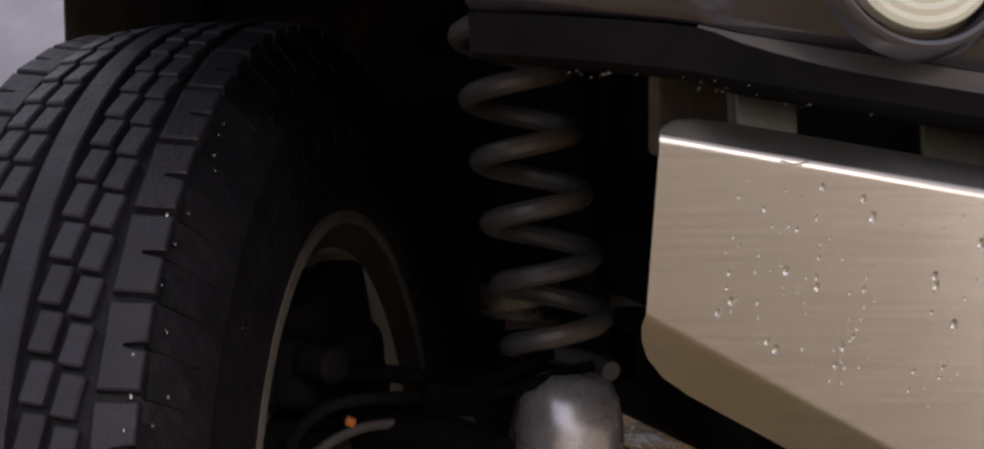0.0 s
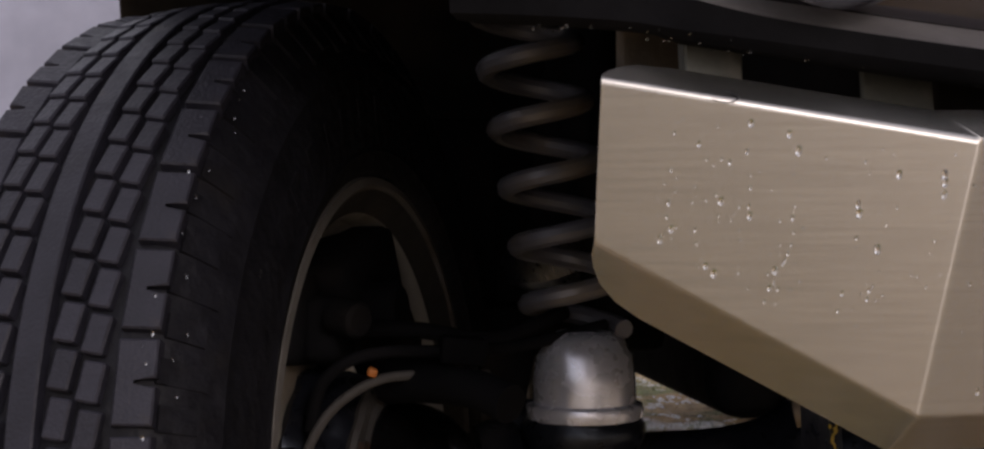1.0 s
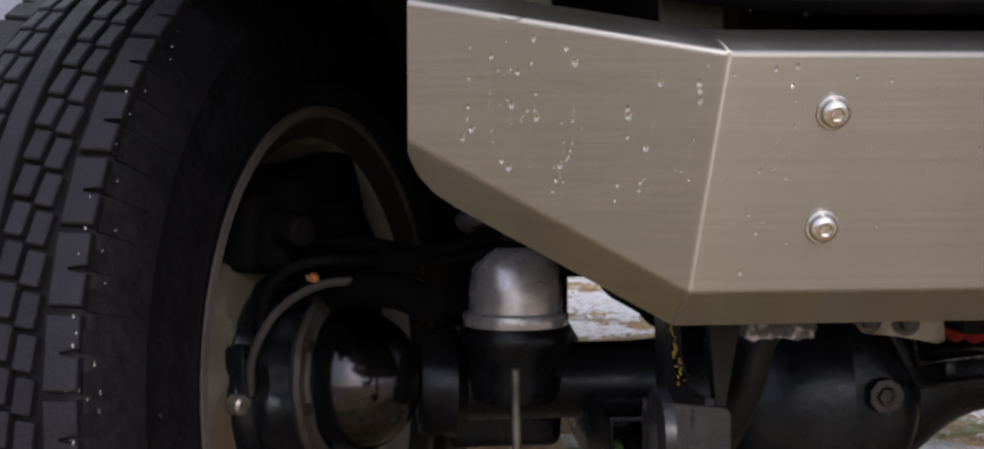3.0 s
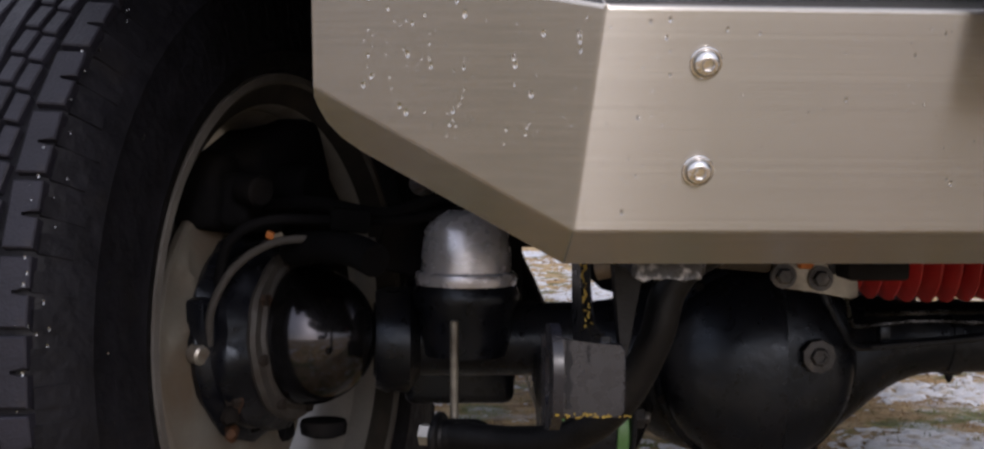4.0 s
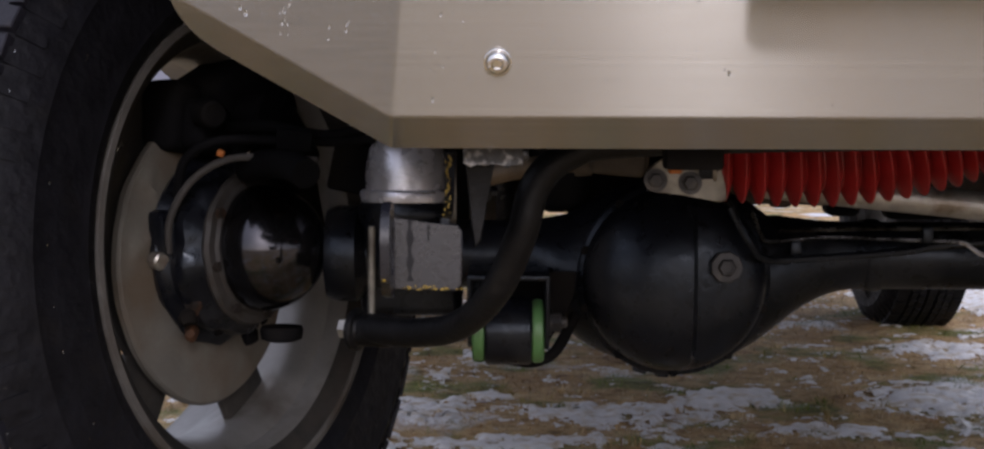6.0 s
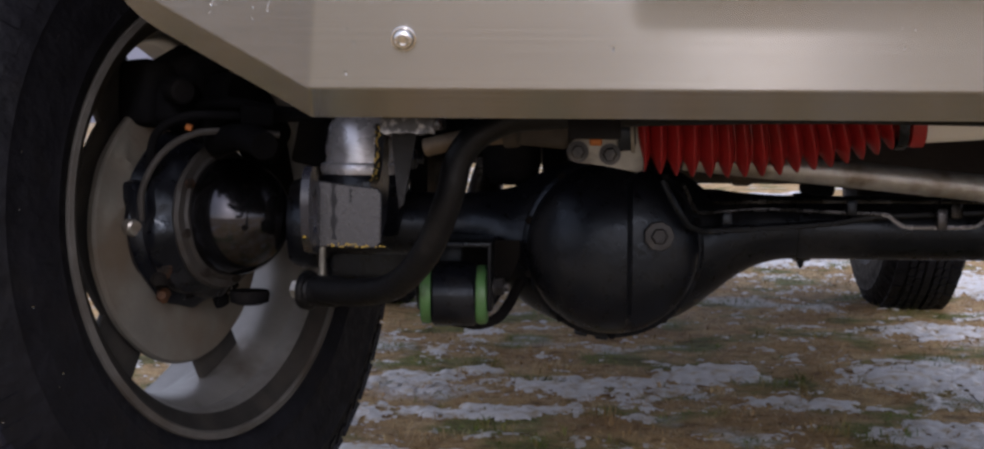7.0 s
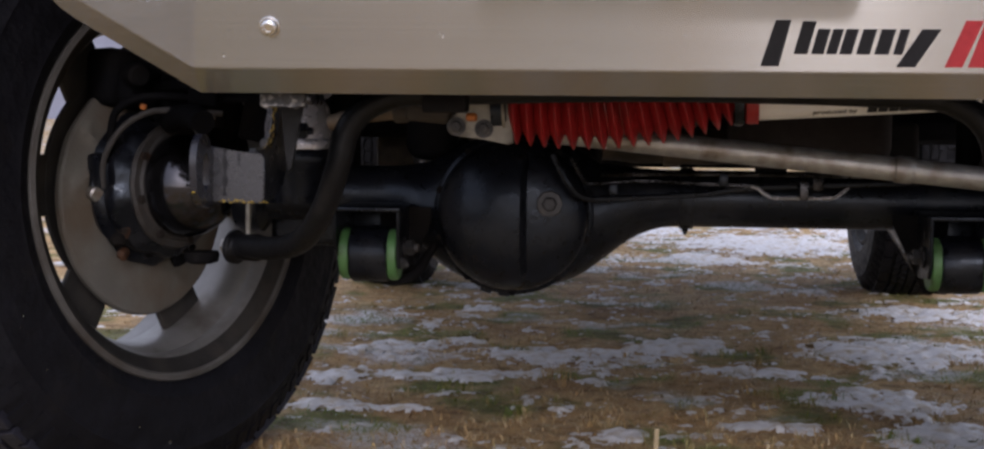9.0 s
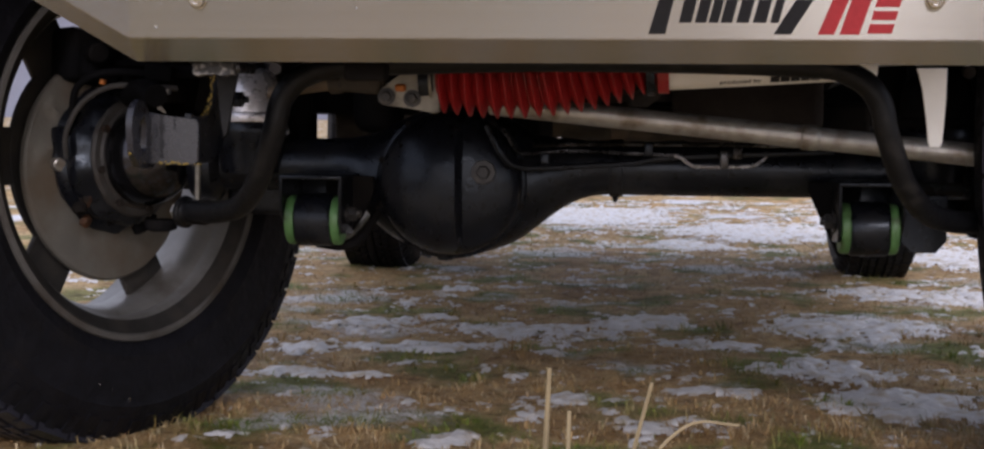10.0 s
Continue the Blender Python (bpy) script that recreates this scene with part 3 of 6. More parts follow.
def drops():
    rnd = random.Random(4)
    wing_out = (C_FOLD - W_FOLD).cross(W_TOP - W_FOLD).normalized()
    if wing_out.y > 0:
        wing_out = -wing_out
    columns = [(u, rnd.uniform(0.42, 0.70)) for u in (0.20, 0.29, 0.335, 0.41, 0.51, 0.54, 0.72, 0.79, 0.93)]

    def on_wing(u, w, r):
        if 0.03 < u < 0.98 and 0.06 < w < 0.96:
            p = (W_FOLD.lerp(C_FOLD, u)).lerp(W_TOP.lerp(C_TOP, u), w)
            drop(p + wing_out * 0.0001, wing_out, (W_TOP - W_FOLD).normalized(), r)

    for cu, cv in columns:
        for _ in range(7):
            on_wing(cu + rnd.gauss(0, 0.010), cv + rnd.gauss(0, 0.24), 0.0007 + 0.0014 * rnd.random() ** 1.7)
        for _ in range(13):
            on_wing(cu + rnd.gauss(0, 0.028), cv + rnd.gauss(0, 0.26), 0.00028 + 0.00036 * rnd.random())
    for _ in range(110):
        x, z = rnd.choice((-0.37, -0.355, -0.345, -0.30, -0.26, -0.21, -0.18, -0.10, 0.02)) + rnd.gauss(0, 0.010), rnd.uniform(0.49, 0.598)
        if min((x + 0.326) ** 2 + (z - bz) ** 2 for bz in (0.514, 0.573)) < 0.00015:
            continue
        drop(on_face(x, z, 0.0001), FACE_OUT, FACE_RISE, min(0.0016, 0.0004 + rnd.expovariate(1 / 0.00030)))


drops()
rnd = random.Random(9)
for _ in range(110):
    drop(on_face(rnd.gauss(-0.13, 0.06), rnd.uniform(0.485, 0.590), 0.0001), FACE_OUT, FACE_RISE, 0.00025 + 0.0005 * rnd.random() ** 2)


# -- a fine hair-like scratch over the wing's top fold
def scratch():
    up = (W_TOP - W_FOLD).normalized()
    spots = [(0.29, -0.0022, 0.0), (0.325, -0.0026, 0.0), (0.350, -0.0012, 0.0), (0.368, 0.0, 0.004), (0.362, 0.0, 0.008), (0.345, 0.0, 0.0105)]
    line = [W_TOP.lerp(C_TOP, u) + up * w + RIM_BACK.normalized() * d + Vector((0, -0.0004, 0.0004)) for u, w, d in spots]
    part("scratch", sweep(line, 0.0002, 6), INK, bumper, "fine dark curved scratch")


scratch()


# -- number plate on the bumper, blank here below its characters
def number_plate():
    w, h, r = 0.33, 0.165, 0.014
    loop = []
    for cx, cy, a in ((w / 2 - r, h / 2 - r, 0), (-w / 2 + r, h / 2 - r, 90), (-w / 2 + r, -h / 2 + r, 180), (w / 2 - r, -h / 2 + r, 270)):
        loop += arc(cx, cy, r, a, a + 90, 6)
    m = axes(on_face(0.004, 0.647, 0.040), (1, 0, 0), (0, 0, 1))
    ob = part("number_plate", slab(loop, m, 0.0025, 0.0008), PLATE_WHITE, car, "white number plate with rounded corners")
    inner = [(x * 0.965, y * 0.93) for x, y in loop]
    bm = bmesh.new()
    ring = [[bm.verts.new(m @ Vector((x, y, z))) for x, y in lp] for lp, z in ((loop, 0.0026), ([(x * 0.985, y * 0.97) for x, y in loop], 0.0046), (inner, 0.0026))]
    for a, b in zip(ring, ring[1:]):
        for k in range(len(loop)):
            bm.faces.new((a[k - 1], a[k], b[k], b[k - 1]))
    part("raised_rim", bm, PLATE_WHITE, ob)
    part("plate_bracket", box((0.10, 0.05, 0.05), pose(0.008, -0.585, 0.612), 0.003), BLACK, ob, "black plate bracket")


number_plate()


# -- flat bars that carry the bumper
for bx, width, edge in ((-0.472, 0.028, -1), (-0.381, 0.036, 1), (0.381, 0.036, -1), (0.472, 0.028, 1)):
    bm = box((width, 0.004, 0.10), pose(bx, -0.486, 0.665, -8), 0.001, 1)
    add_box(bm, (0.004, 0.010, 0.10), pose(bx + edge * (width / 2 - 0.002), -0.482, 0.665, -8), 0.001, 1)
    part("bumper_bracket", bm, BRACKET, car, "grey galvanised flat bar bracket")


# -- painted body bumper above: a soft skin swept along the plan of the nose
def nose_plan(s):
    """Plan of the nose, s from -1 to 1: across the front and into the corners."""
    a = abs(s)
    return s * 0.60, -0.562 + 0.008 * a ** 2 + 0.055 * max(0.0, a - 0.5) ** 2 / 0.25 + 0.08 * max(0.0, a - 0.85) ** 1.5 / 0.058


def swell(x):
    """The lower edge climbs towards the corners."""
    return 0.19 * max(0.0, abs(x) - 0.34) ** 1.15


def skin(profile, name, mat, label, parent, reach=1.0):
    """profile(a): points (inset, height) from below upwards at the distance a from the car's middle."""
    bm = bmesh.new()
    count = 96
    rows = []
    for k in range(count + 1):
        s = (-1 + 2 * k / count) * reach
        x, y = nose_plan(s)
        x1, y1 = nose_plan(min(1, s + 0.01))
        x0, y0 = nose_plan(max(-1, s - 0.01))
        t = Vector((x1 - x0, y1 - y0, 0)).normalized()
        inward = Vector((-t.y, t.x, 0))
        rows.append([bm.verts.new(Vector((x, y, z + swell(x))) + inward * i) for i, z in profile(abs(x))])
    for a, b in zip(rows, rows[1:]):
        for j in range(len(a) - 1):
            bm.faces.new((a[j], b[j], b[j + 1], a[j + 1]))
    return part(name, bm, mat, parent, label, smooth=40)


def ledge(a):
    """How far the ledge between lip and paint stands out: it dies away towards the corners."""
    t = max(0.0, min(1.0, (0.515 - a) / 0.075))
    return 0.0005 + 0.0115 * t * (2 - t)


lip = skin(lambda a: [(0.14, 0.664), (0.085, 0.632), (0.040, 0.6255), (0.026 - ledge(a), 0.6265), (0.021 - ledge(a), 0.6300), (0.0195 - ledge(a), 0.6395 + 0.009 * (1 - ledge(a) / 0.012))],
     "lower_lip", UNDER, "dirty black plastic lip under the body bumper", car)
skin(lambda a: [(0.0195 - ledge(a), 0.6395 + 0.009 * (1 - ledge(a) / 0.012)), (0.0200 - ledge(a) * 0.9, 0.6400 + 0.009 * (1 - ledge(a) / 0.012)), (0.0200, 0.6492)],
     "lip_ledge", LIP, "wet grey ledge on top of the lip", car, 0.87)
skin(lambda a: [(0.032, 0.6480), (0.0205, 0.6492), (0.0185, 0.6510), (0.0145, 0.658), (0.006, 0.684), (0.001, 0.715), (0.0, 0.74), (0.004, 0.78), (0.02, 0.83), (0.10, 0.84)], "body_bumper", BODY,
     "dark grey painted body bumper", car)


# wet specks along the lip
rnd = random.Random(21)
for _ in range(70):
    s = -rnd.uniform(0.45, 0.92)
    x, y = nose_plan(s)
    across = rnd.random()
    drop(Vector((x, y + 0.0135 + 0.022 * across, 0.6290 - 0.0035 * across + swell(x))), Vector((0, -0.55, -1)).normalized(), Vector((0, -1, 0.5)).normalized(), 0.0005 + 0.0009 * rnd.random() ** 2, lip)


# -- round lamp in the body bumper
LAMP_X, LAMP_Z = -0.4351, 0.7056


def lamp(x):
    y = -0.5540
    m = axes((x, y, LAMP_Z), (1, 0, 0), (0, 0.1, 1))
    if (m.to_3x3() @ Vector((0, 0, 1))).y > 0:
        m = m @ pose(0, 0, 0, 0, 180, 0)
    bezel = part("round_lamp", lathe([(0.0462, -0.007), (0.0445, -0.0020), (0.0425, 0.0008), (0.0408, 0.0014), (0.0390, 0.0002), (0.0374, -0.004), (0.0370, -0.009)], m, 64), BODY, car,
                 "round front lamp in a painted ring")
    rings = [(0, 0.002)] + [(0.034 * k / 14, 0.002 - 0.003 * (k / 14) ** 2 + (0.0008 if k % 2 else 0)) for k in range(1, 15)] + [(0.035, -0.006)]
    part("lens", lathe(rings, m, 64), LENS, bezel, "ribbed greenish clear lens")
    part("reflector", lathe([(0, -0.0035), (0.020, -0.0035), (0.033, -0.0025), (0.0345, -0.001)], m, 48), REFLECTOR, bezel, "pale green-grey lamp reflector")


lamp(LAMP_X)
lamp(-LAMP_X)


# -- body shell, wheel arches cut out of its sides
def body_shell():
    """Sides with wheel arches, bonnet, roof and tail; hollow below."""
    def arch(cy, r):
        return [(cy - math.cos(radians(a)) * r, 0.36 + math.sin(radians(a)) * r) for a in range(52, 162, 8)]

    lower = [(-0.50, 0.735), *arch(0.0, 0.495), (0.50, 0.51), (1.74, 0.51), *arch(2.25, 0.495), (2.72, 0.56)]
    upper = [(2.80, 0.72), (2.82, 1.05), (2.76, 1.60), (2.66, 1.68), (0.98, 1.68), (0.84, 1.64), (0.44, 1.10), (-0.38, 1.00), (-0.49, 0.95), (-0.53, 0.84)]
    bm = bmesh.new()
    for s in (-1, 1):
        low = [bm.verts.new((s * 0.72, y, z)) for y, z in lower]
        top = [bm.verts.new((s * 0.72, y, 0.98 if z < 0.98 else z)) for y, z in lower]
        for k in range(len(lower) - 1):
            bm.faces.new((low[k], low[k + 1], top[k + 1], top[k]))
        rim = [bm.verts.new((s * 0.66, y, z + 0.004)) for y, z in lower]
        for k in range(len(lower) - 1):
            bm.faces.new((low[k], low[k + 1], rim[k + 1], rim[k]))
        cab = [bm.verts.new((s * (0.72 - 0.14 * max(0, z - 1.0)), y, z)) for y, z in ((-0.5, 0.98), (2.80, 0.98), *upper[1:])]
        bm.faces.new(cab)
    rows = [[bm.verts.new((s * (0.72 - 0.14 * max(0, z - 1.0)), y, z)) for s in (-1, 1)] for y, z in upper]
    for a, b in zip(rows, rows[1:]):
        bm.faces.new((a[0], a[1], b[1], b[0]))
    return bm


part("body", body_shell(), BODY, car, "dark grey painted body with flared wheel arches", smooth=30)

def arch_sheet(s):
    """A curved black sheet over the wheel, with thickness."""
    bm = bmesh.new()
    rows = []
    for a in range(42, 186, 8):
        ring = []
        for r, x in ((0.475, 0.69), (0.475, 0.33), (0.490, 0.33), (0.490, 0.69)):
            ring.append(bm.verts.new((s * x, -math.cos(radians(a)) * r * 1.02, 0.42 + math.sin(radians(a)) * r)))
        rows.append(ring)
    for p, q in zip(rows, rows[1:]):
        for k in range(4):
            bm.faces.new((p[k], p[(k + 1) % 4], q[(k + 1) % 4], q[k]))
    bm.faces.new(rows[0])
    bm.faces.new(rows[-1])
    return bm


def flare(s, cy):
    """A black moulding round a wheel arch."""
    bm = bmesh.new()
    rows = []
    for a in range(52, 160, 6):
        ca, sa = -math.cos(radians(a)), math.sin(radians(a))
        rows.append([bm.verts.new((s * x, cy + ca * r, 0.36 + sa * r)) for x, r in ((0.66, 0.494), (0.765, 0.490), (0.776, 0.496), (0.778, 0.510), (0.765, 0.534), (0.72, 0.560))])
    for p, q in zip(rows, rows[1:]):
        for k in range(5):
            bm.faces.new((p[k], p[k + 1], q[k + 1], q[k]))
    return bm


for s in (-1, 1):
    for cy in (0.0, 2.25):
        part("arch_flare", flare(s, cy), UNDER, car, "black plastic wheel arch moulding")

# underbody: floor, inner wings, rails, gearbox; dark boxes added to close bright gaps
part("floor_pan", box((1.36, 2.0, 0.05), pose(0, 1.72, 0.60), 0.01), FLOOR, car, "dirty black floor pan")
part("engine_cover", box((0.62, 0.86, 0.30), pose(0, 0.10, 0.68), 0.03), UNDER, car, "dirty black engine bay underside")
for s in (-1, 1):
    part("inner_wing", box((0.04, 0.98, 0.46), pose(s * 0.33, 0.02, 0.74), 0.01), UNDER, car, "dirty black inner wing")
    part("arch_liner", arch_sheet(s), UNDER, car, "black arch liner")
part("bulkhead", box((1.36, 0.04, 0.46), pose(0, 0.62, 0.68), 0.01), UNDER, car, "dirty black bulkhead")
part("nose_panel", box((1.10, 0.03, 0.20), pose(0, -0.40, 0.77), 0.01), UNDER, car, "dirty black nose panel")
for s in (-1, 1):
    rx = s * 0.345
    part("chassis_rail", sweep([(rx, -0.46, 0.50), (rx, -0.25, 0.51), (rx, 0.0, 0.545), (rx, 0.35, 0.50), (rx, 1.0, 0.46), (rx, 2.0, 0.50), (rx, 2.7, 0.53)], 0.036, 8), BLACK, car, "black chassis rail")
part("cross_member", box((0.70, 0.06, 0.035), pose(0, -0.43, 0.488), 0.006), BLACK, car, "black front cross member")
part("gearbox", sweep([(0.02, 0.40, 0.52), (0.02, 0.7, 0.505), (0.04, 1.0, 0.49), (0.10, 1.25, 0.475), (0.12, 1.5, 0.48)], lambda t: 0.08 + 0.02 * math.sin(t * 9), 20), FLOOR, car, "dirty gearbox and transfer case")
part("skid_plate", box((0.40, 0.80, 0.14), pose(-0.22, 1.35, 0.450), 0.02), FLOOR, car, "dirty black skid plate under the gearbox")
part("fuel_tank", box((0.50, 0.70, 0.16), pose(0.38, 1.38, 0.475), 0.03), UNDER, car, "dirty black fuel tank")
part("skid_bracket", box((0.040, 0.03, 0.018), pose(-0.190, -0.448, 0.4525), 0.003), UNDER, car, "small black bracket under the bumper")
part("exhaust_silencer", box((0.21, 0.22, 0.19), pose(0.215, 0.36, 0.468), 0.03, 3), FLOOR, car, "dusty brown exhaust silencer")
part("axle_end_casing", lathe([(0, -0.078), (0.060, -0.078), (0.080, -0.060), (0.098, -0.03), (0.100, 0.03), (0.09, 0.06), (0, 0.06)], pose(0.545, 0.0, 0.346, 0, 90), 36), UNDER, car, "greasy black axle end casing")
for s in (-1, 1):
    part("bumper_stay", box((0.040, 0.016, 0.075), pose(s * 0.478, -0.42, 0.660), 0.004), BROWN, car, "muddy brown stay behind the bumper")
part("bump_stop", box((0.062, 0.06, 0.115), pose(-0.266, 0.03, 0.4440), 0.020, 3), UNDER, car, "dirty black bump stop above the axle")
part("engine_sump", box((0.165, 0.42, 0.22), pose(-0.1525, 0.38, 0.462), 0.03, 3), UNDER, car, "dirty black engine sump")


part("gearbox_cross_member", box((0.26, 0.06, 0.050), pose(-0.385, 0.30, 0.4340), 0.012, 2), UNDER, car, "dark cross member under the gearbox")
beam = box((0.56, 0.07, 0.085), pose(0.19, 0.95, 0.3940), 0.012, 3)
add_box(beam, (0.055, 0.06, 0.070), pose(0.217, 0.95, 0.365), 0.012, 3)
add_box(beam, (0.185, 0.06, 0.075), pose(0.378, 0.95, 0.362), 0.012, 3)
part("gearbox_support", lumpy(beam, 0.002, 18), UNDER, car, "dirty gearbox support beam")
# made-up block that hides bright lawn left of the sump
part("frame_stay", lumpy(box((0.052, 0.020, 0.150), pose(-0.360, 0.33, 0.370), 0.006, 2), 0.002, 30), BROWN, car, "added brown block closing a gap under the floor")
part("exhaust_pipe", lumpy(sweep([(-0.16, 0.42, 0.408), (-0.05, 0.45, 0.401), (0.06, 0.46, 0.398), (0.18, 0.45, 0.404), (0.30, 0.40, 0.43)], 0.026, 18), 0.003, 30), BROWN, car, "muddy brown exhaust pipe")
part("exhaust_clamp", lumpy(lathe([(0.022, -0.014), (0.029, -0.013), (0.031, -0.008), (0.031, 0.008), (0.029, 0.013), (0.022, 0.014)], pose(0.032, 0.457, 0.399, 0, 90), 28), 0.002, 40), TAN, car, "tan exhaust clamp")
# made-up panel that hides bright lawn between wheel and spring
part("splash_panel", box((0.19, 0.012, 0.36), pose(-0.51, 0.33, 0.46), 0.004), UNDER, car, "added dark panel closing the gap behind the wheel")
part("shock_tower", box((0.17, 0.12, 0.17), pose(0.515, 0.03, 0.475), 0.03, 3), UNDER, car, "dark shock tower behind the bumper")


# -- front axle: tube, banjo housing, cover, plug, pipes
AX_Z = 0.346


def loft(sections, seg=36):
    """Elliptic sections (x, z middle, half height, half depth, y middle) joined along x."""
    bm = bmesh.new()
    rings = [[bm.verts.new((x, cy + d * math.cos(2 * math.pi * k / seg), cz + h * math.sin(2 * math.pi * k / seg))) for k in range(seg)] for x, cz, h, d, cy in sections]
    for a, b in zip(rings, rings[1:]):
        for k in range(seg):
            bm.faces.new((a[k], a[(k + 1) % seg], b[(k + 1) % seg], b[k]))
    bm.faces.new(rings[0])
    bm.faces.new(rings[-1])
    return bm


DIFF_X, DIFF_Z = -0.160, 0.327
sections = []
for k in range(81):
    x = -0.50 + k * 1.0 / 80
    d = x - DIFF_X
    a = abs(d)
    if a < 0.098:
        h = 0.0925 * math.sqrt(max(0.0, 1 - (a / 0.126) ** 2))
        mid = DIFF_Z
    else:
        reach = 0.060 if d < 0 else 0.090
        t = min(1.0, (a - 0.098) / reach)
        t = 1 - (1 - t) ** 2
        h = 0.0605 + (0.0335 - 0.0605) * t
        mid = DIFF_Z + (AX_Z - DIFF_Z) * t
    depth = 0.034 + 0.030 * max(0.0, 1 - (a / 0.15) ** 2)
    sections.append((x, mid, h, depth, 0.0))
axle = part("front_axle", loft(sections), BLACK, car, "satin black beam axle with a banjo housing", smooth=60)


def diff_cover():
    """Domed cover: a bulging half, a sharp step, a flatter half."""
    bm = bmesh.new()
    R, step = 0.087, 0.012
    cols = [-R + (R + step) * (1 - math.cos(math.pi * k / 22)) / 2 for k in range(23)]
    cols += [step + 0.0065 + (R - step - 0.0065) * (1 - math.cos(math.pi * k / 18)) / 2 for k in range(19)]
    rows = 24
    grid = []
    for u in cols:
        half = math.sqrt(max(1e-8, R * R - u * u))
        line = []
        for j in range(rows + 1):
            w = -half * math.cos(math.pi * j / rows)
            r = math.sqrt(u * u + w * w) / R
            edge = max(0.0, 1 - r ** 2.6)
            lift = 0.030 * edge ** 0.6
            if u <= step:
                lift += 0.023 * max(0.0, edge) ** 0.7 * (0.55 + 0.45 * (u + R) / (R + step))
            line.append(bm.verts.new((DIFF_X + u, -0.066 - lift, DIFF_Z + w)))
        grid.append(line)
    for a, b in zip(grid, grid[1:]):
        for j in range(rows):
            bm.faces.new((a[j], b[j], b[j + 1], a[j + 1]))
    bmesh.ops.remove_doubles(bm, verts=bm.verts, dist=0.0004)
    return bm


to_front = axes((DIFF_X, 0, DIFF_Z), (1, 0, 0), (0, 0, 1))
cover = part("differential_cover", diff_cover(), BLACK, axle, "black domed differential cover", smooth=45)
part("cover_flange", lathe([(0.080, 0.040), (0.0910, 0.040), (0.0928, 0.043), (0.0928, 0.0480), (0.0905, 0.0490), (0.0905, 0.0510), (0.0930, 0.0520), (0.0930, 0.0555), (0.0915, 0.0575), (0.0880, 0.0590), (0.0862, 0.0650), (0.080, 0.0665)], to_front, 72), BLACK, axle, "welded cover flange")
plug = bmesh.new()
pm = axes((-0.1155, -0.0960, 0.3425), (1, 0, 0), (0, 0, 1))
add_lathe(plug, [(0, -0.004), (0.0150, -0.004), (0.0154, 0.004), (0.0146, 0.0062), (0.0085, 0.0066)], pm, 9)
add_lathe(plug, [(0.0085, 0.0066), (0.0080, 0.0090), (0.0068, 0.0098), (0.0052, 0.0098), (0.0050, 0.007), (0, 0.007)], pm, 6)
part("filler_plug", plug, WORN, axle, "hexagonal filler plug", smooth=30)
for lx, lz, tilt in ((-0.1910, 0.2400, 14), (-0.1700, 0.2360, 5)):
    part("cast_lug", box((0.014, 0.02, 0.009), pose(lx, -0.045, lz, 0, tilt), 0.002), BLACK, axle)
part("tube_collar", lathe([(0.030, -0.009), (0.0355, -0.008), (0.0362, -0.006), (0.0362, 0.006), (0.0355, 0.008), (0.030, 0.009)], pose(0.040, 0, AX_Z, 0, 90), 32), BLACK, axle)
part("weld_drip", lathe([(0, 0), (0.0045, 0), (0.0035, -0.005), (0.0015, -0.0085), (0, -0.009)], pose(0.039, -0.004, AX_Z - 0.034), 10), BLACK, axle, "weld drip under the collar")
for k in range(10):
    a = radians(18 + 36 * k)
    at = Vector((DIFF_X + 0.0895 * math.cos(a), -0.0575, DIFF_Z + 0.0895 * math.sin(a)))
    part("cover_bolt", lathe([(0, 0), (0.0048, 0), (0.0048, 0.0030), (0.0040, 0.0038), (0, 0.0038)], axes(at, (1, 0, 0), (0, 0, 1)), 6), UNDER, axle, smooth=20)
# pipes along the tube
part("brake_pipe", sweep([(-0.093, -0.098, 0.394), (-0.088, -0.090, 0.386), (-0.082, -0.080, 0.374), (-0.070, -0.066, 0.3645), (-0.014, -0.060, 0.3680), (0.043, -0.060, 0.3665), (0.112, -0.060, 0.3642)], 0.0022, 8), PIPE, axle, "thin bare metal brake pipe")
part("breather_hose", sweep([(-0.112, -0.098, 0.398), (-0.106, -0.100, 0.385), (-0.094, -0.098, 0.364), (-0.080, -0.088, 0.3505), (-0.047, -0.072, 0.348), (0.052, -0.060, 0.354), (0.115, -0.055, 0.362), (0.30, -0.045, 0.370)], 0.0038, 8), BLACK, axle, "black hose")
part("brake_pipe", sweep([(-0.06, -0.055, 0.374), (-0.014, -0.060, 0.3760), (0.069, -0.060, 0.3772), (0.204, -0.058, 0.3772), (0.34, -0.045, 0.376)], 0.0027, 8), PIPE, axle, "black painted pipe")
for px in (-0.045, 0.080):
    part("pipe_clip", box((0.010, 0.014, 0.016), pose(px, -0.060, 0.371 if px > 0 else 0.357), 0.002), BLACK, axle, "small dull clip")
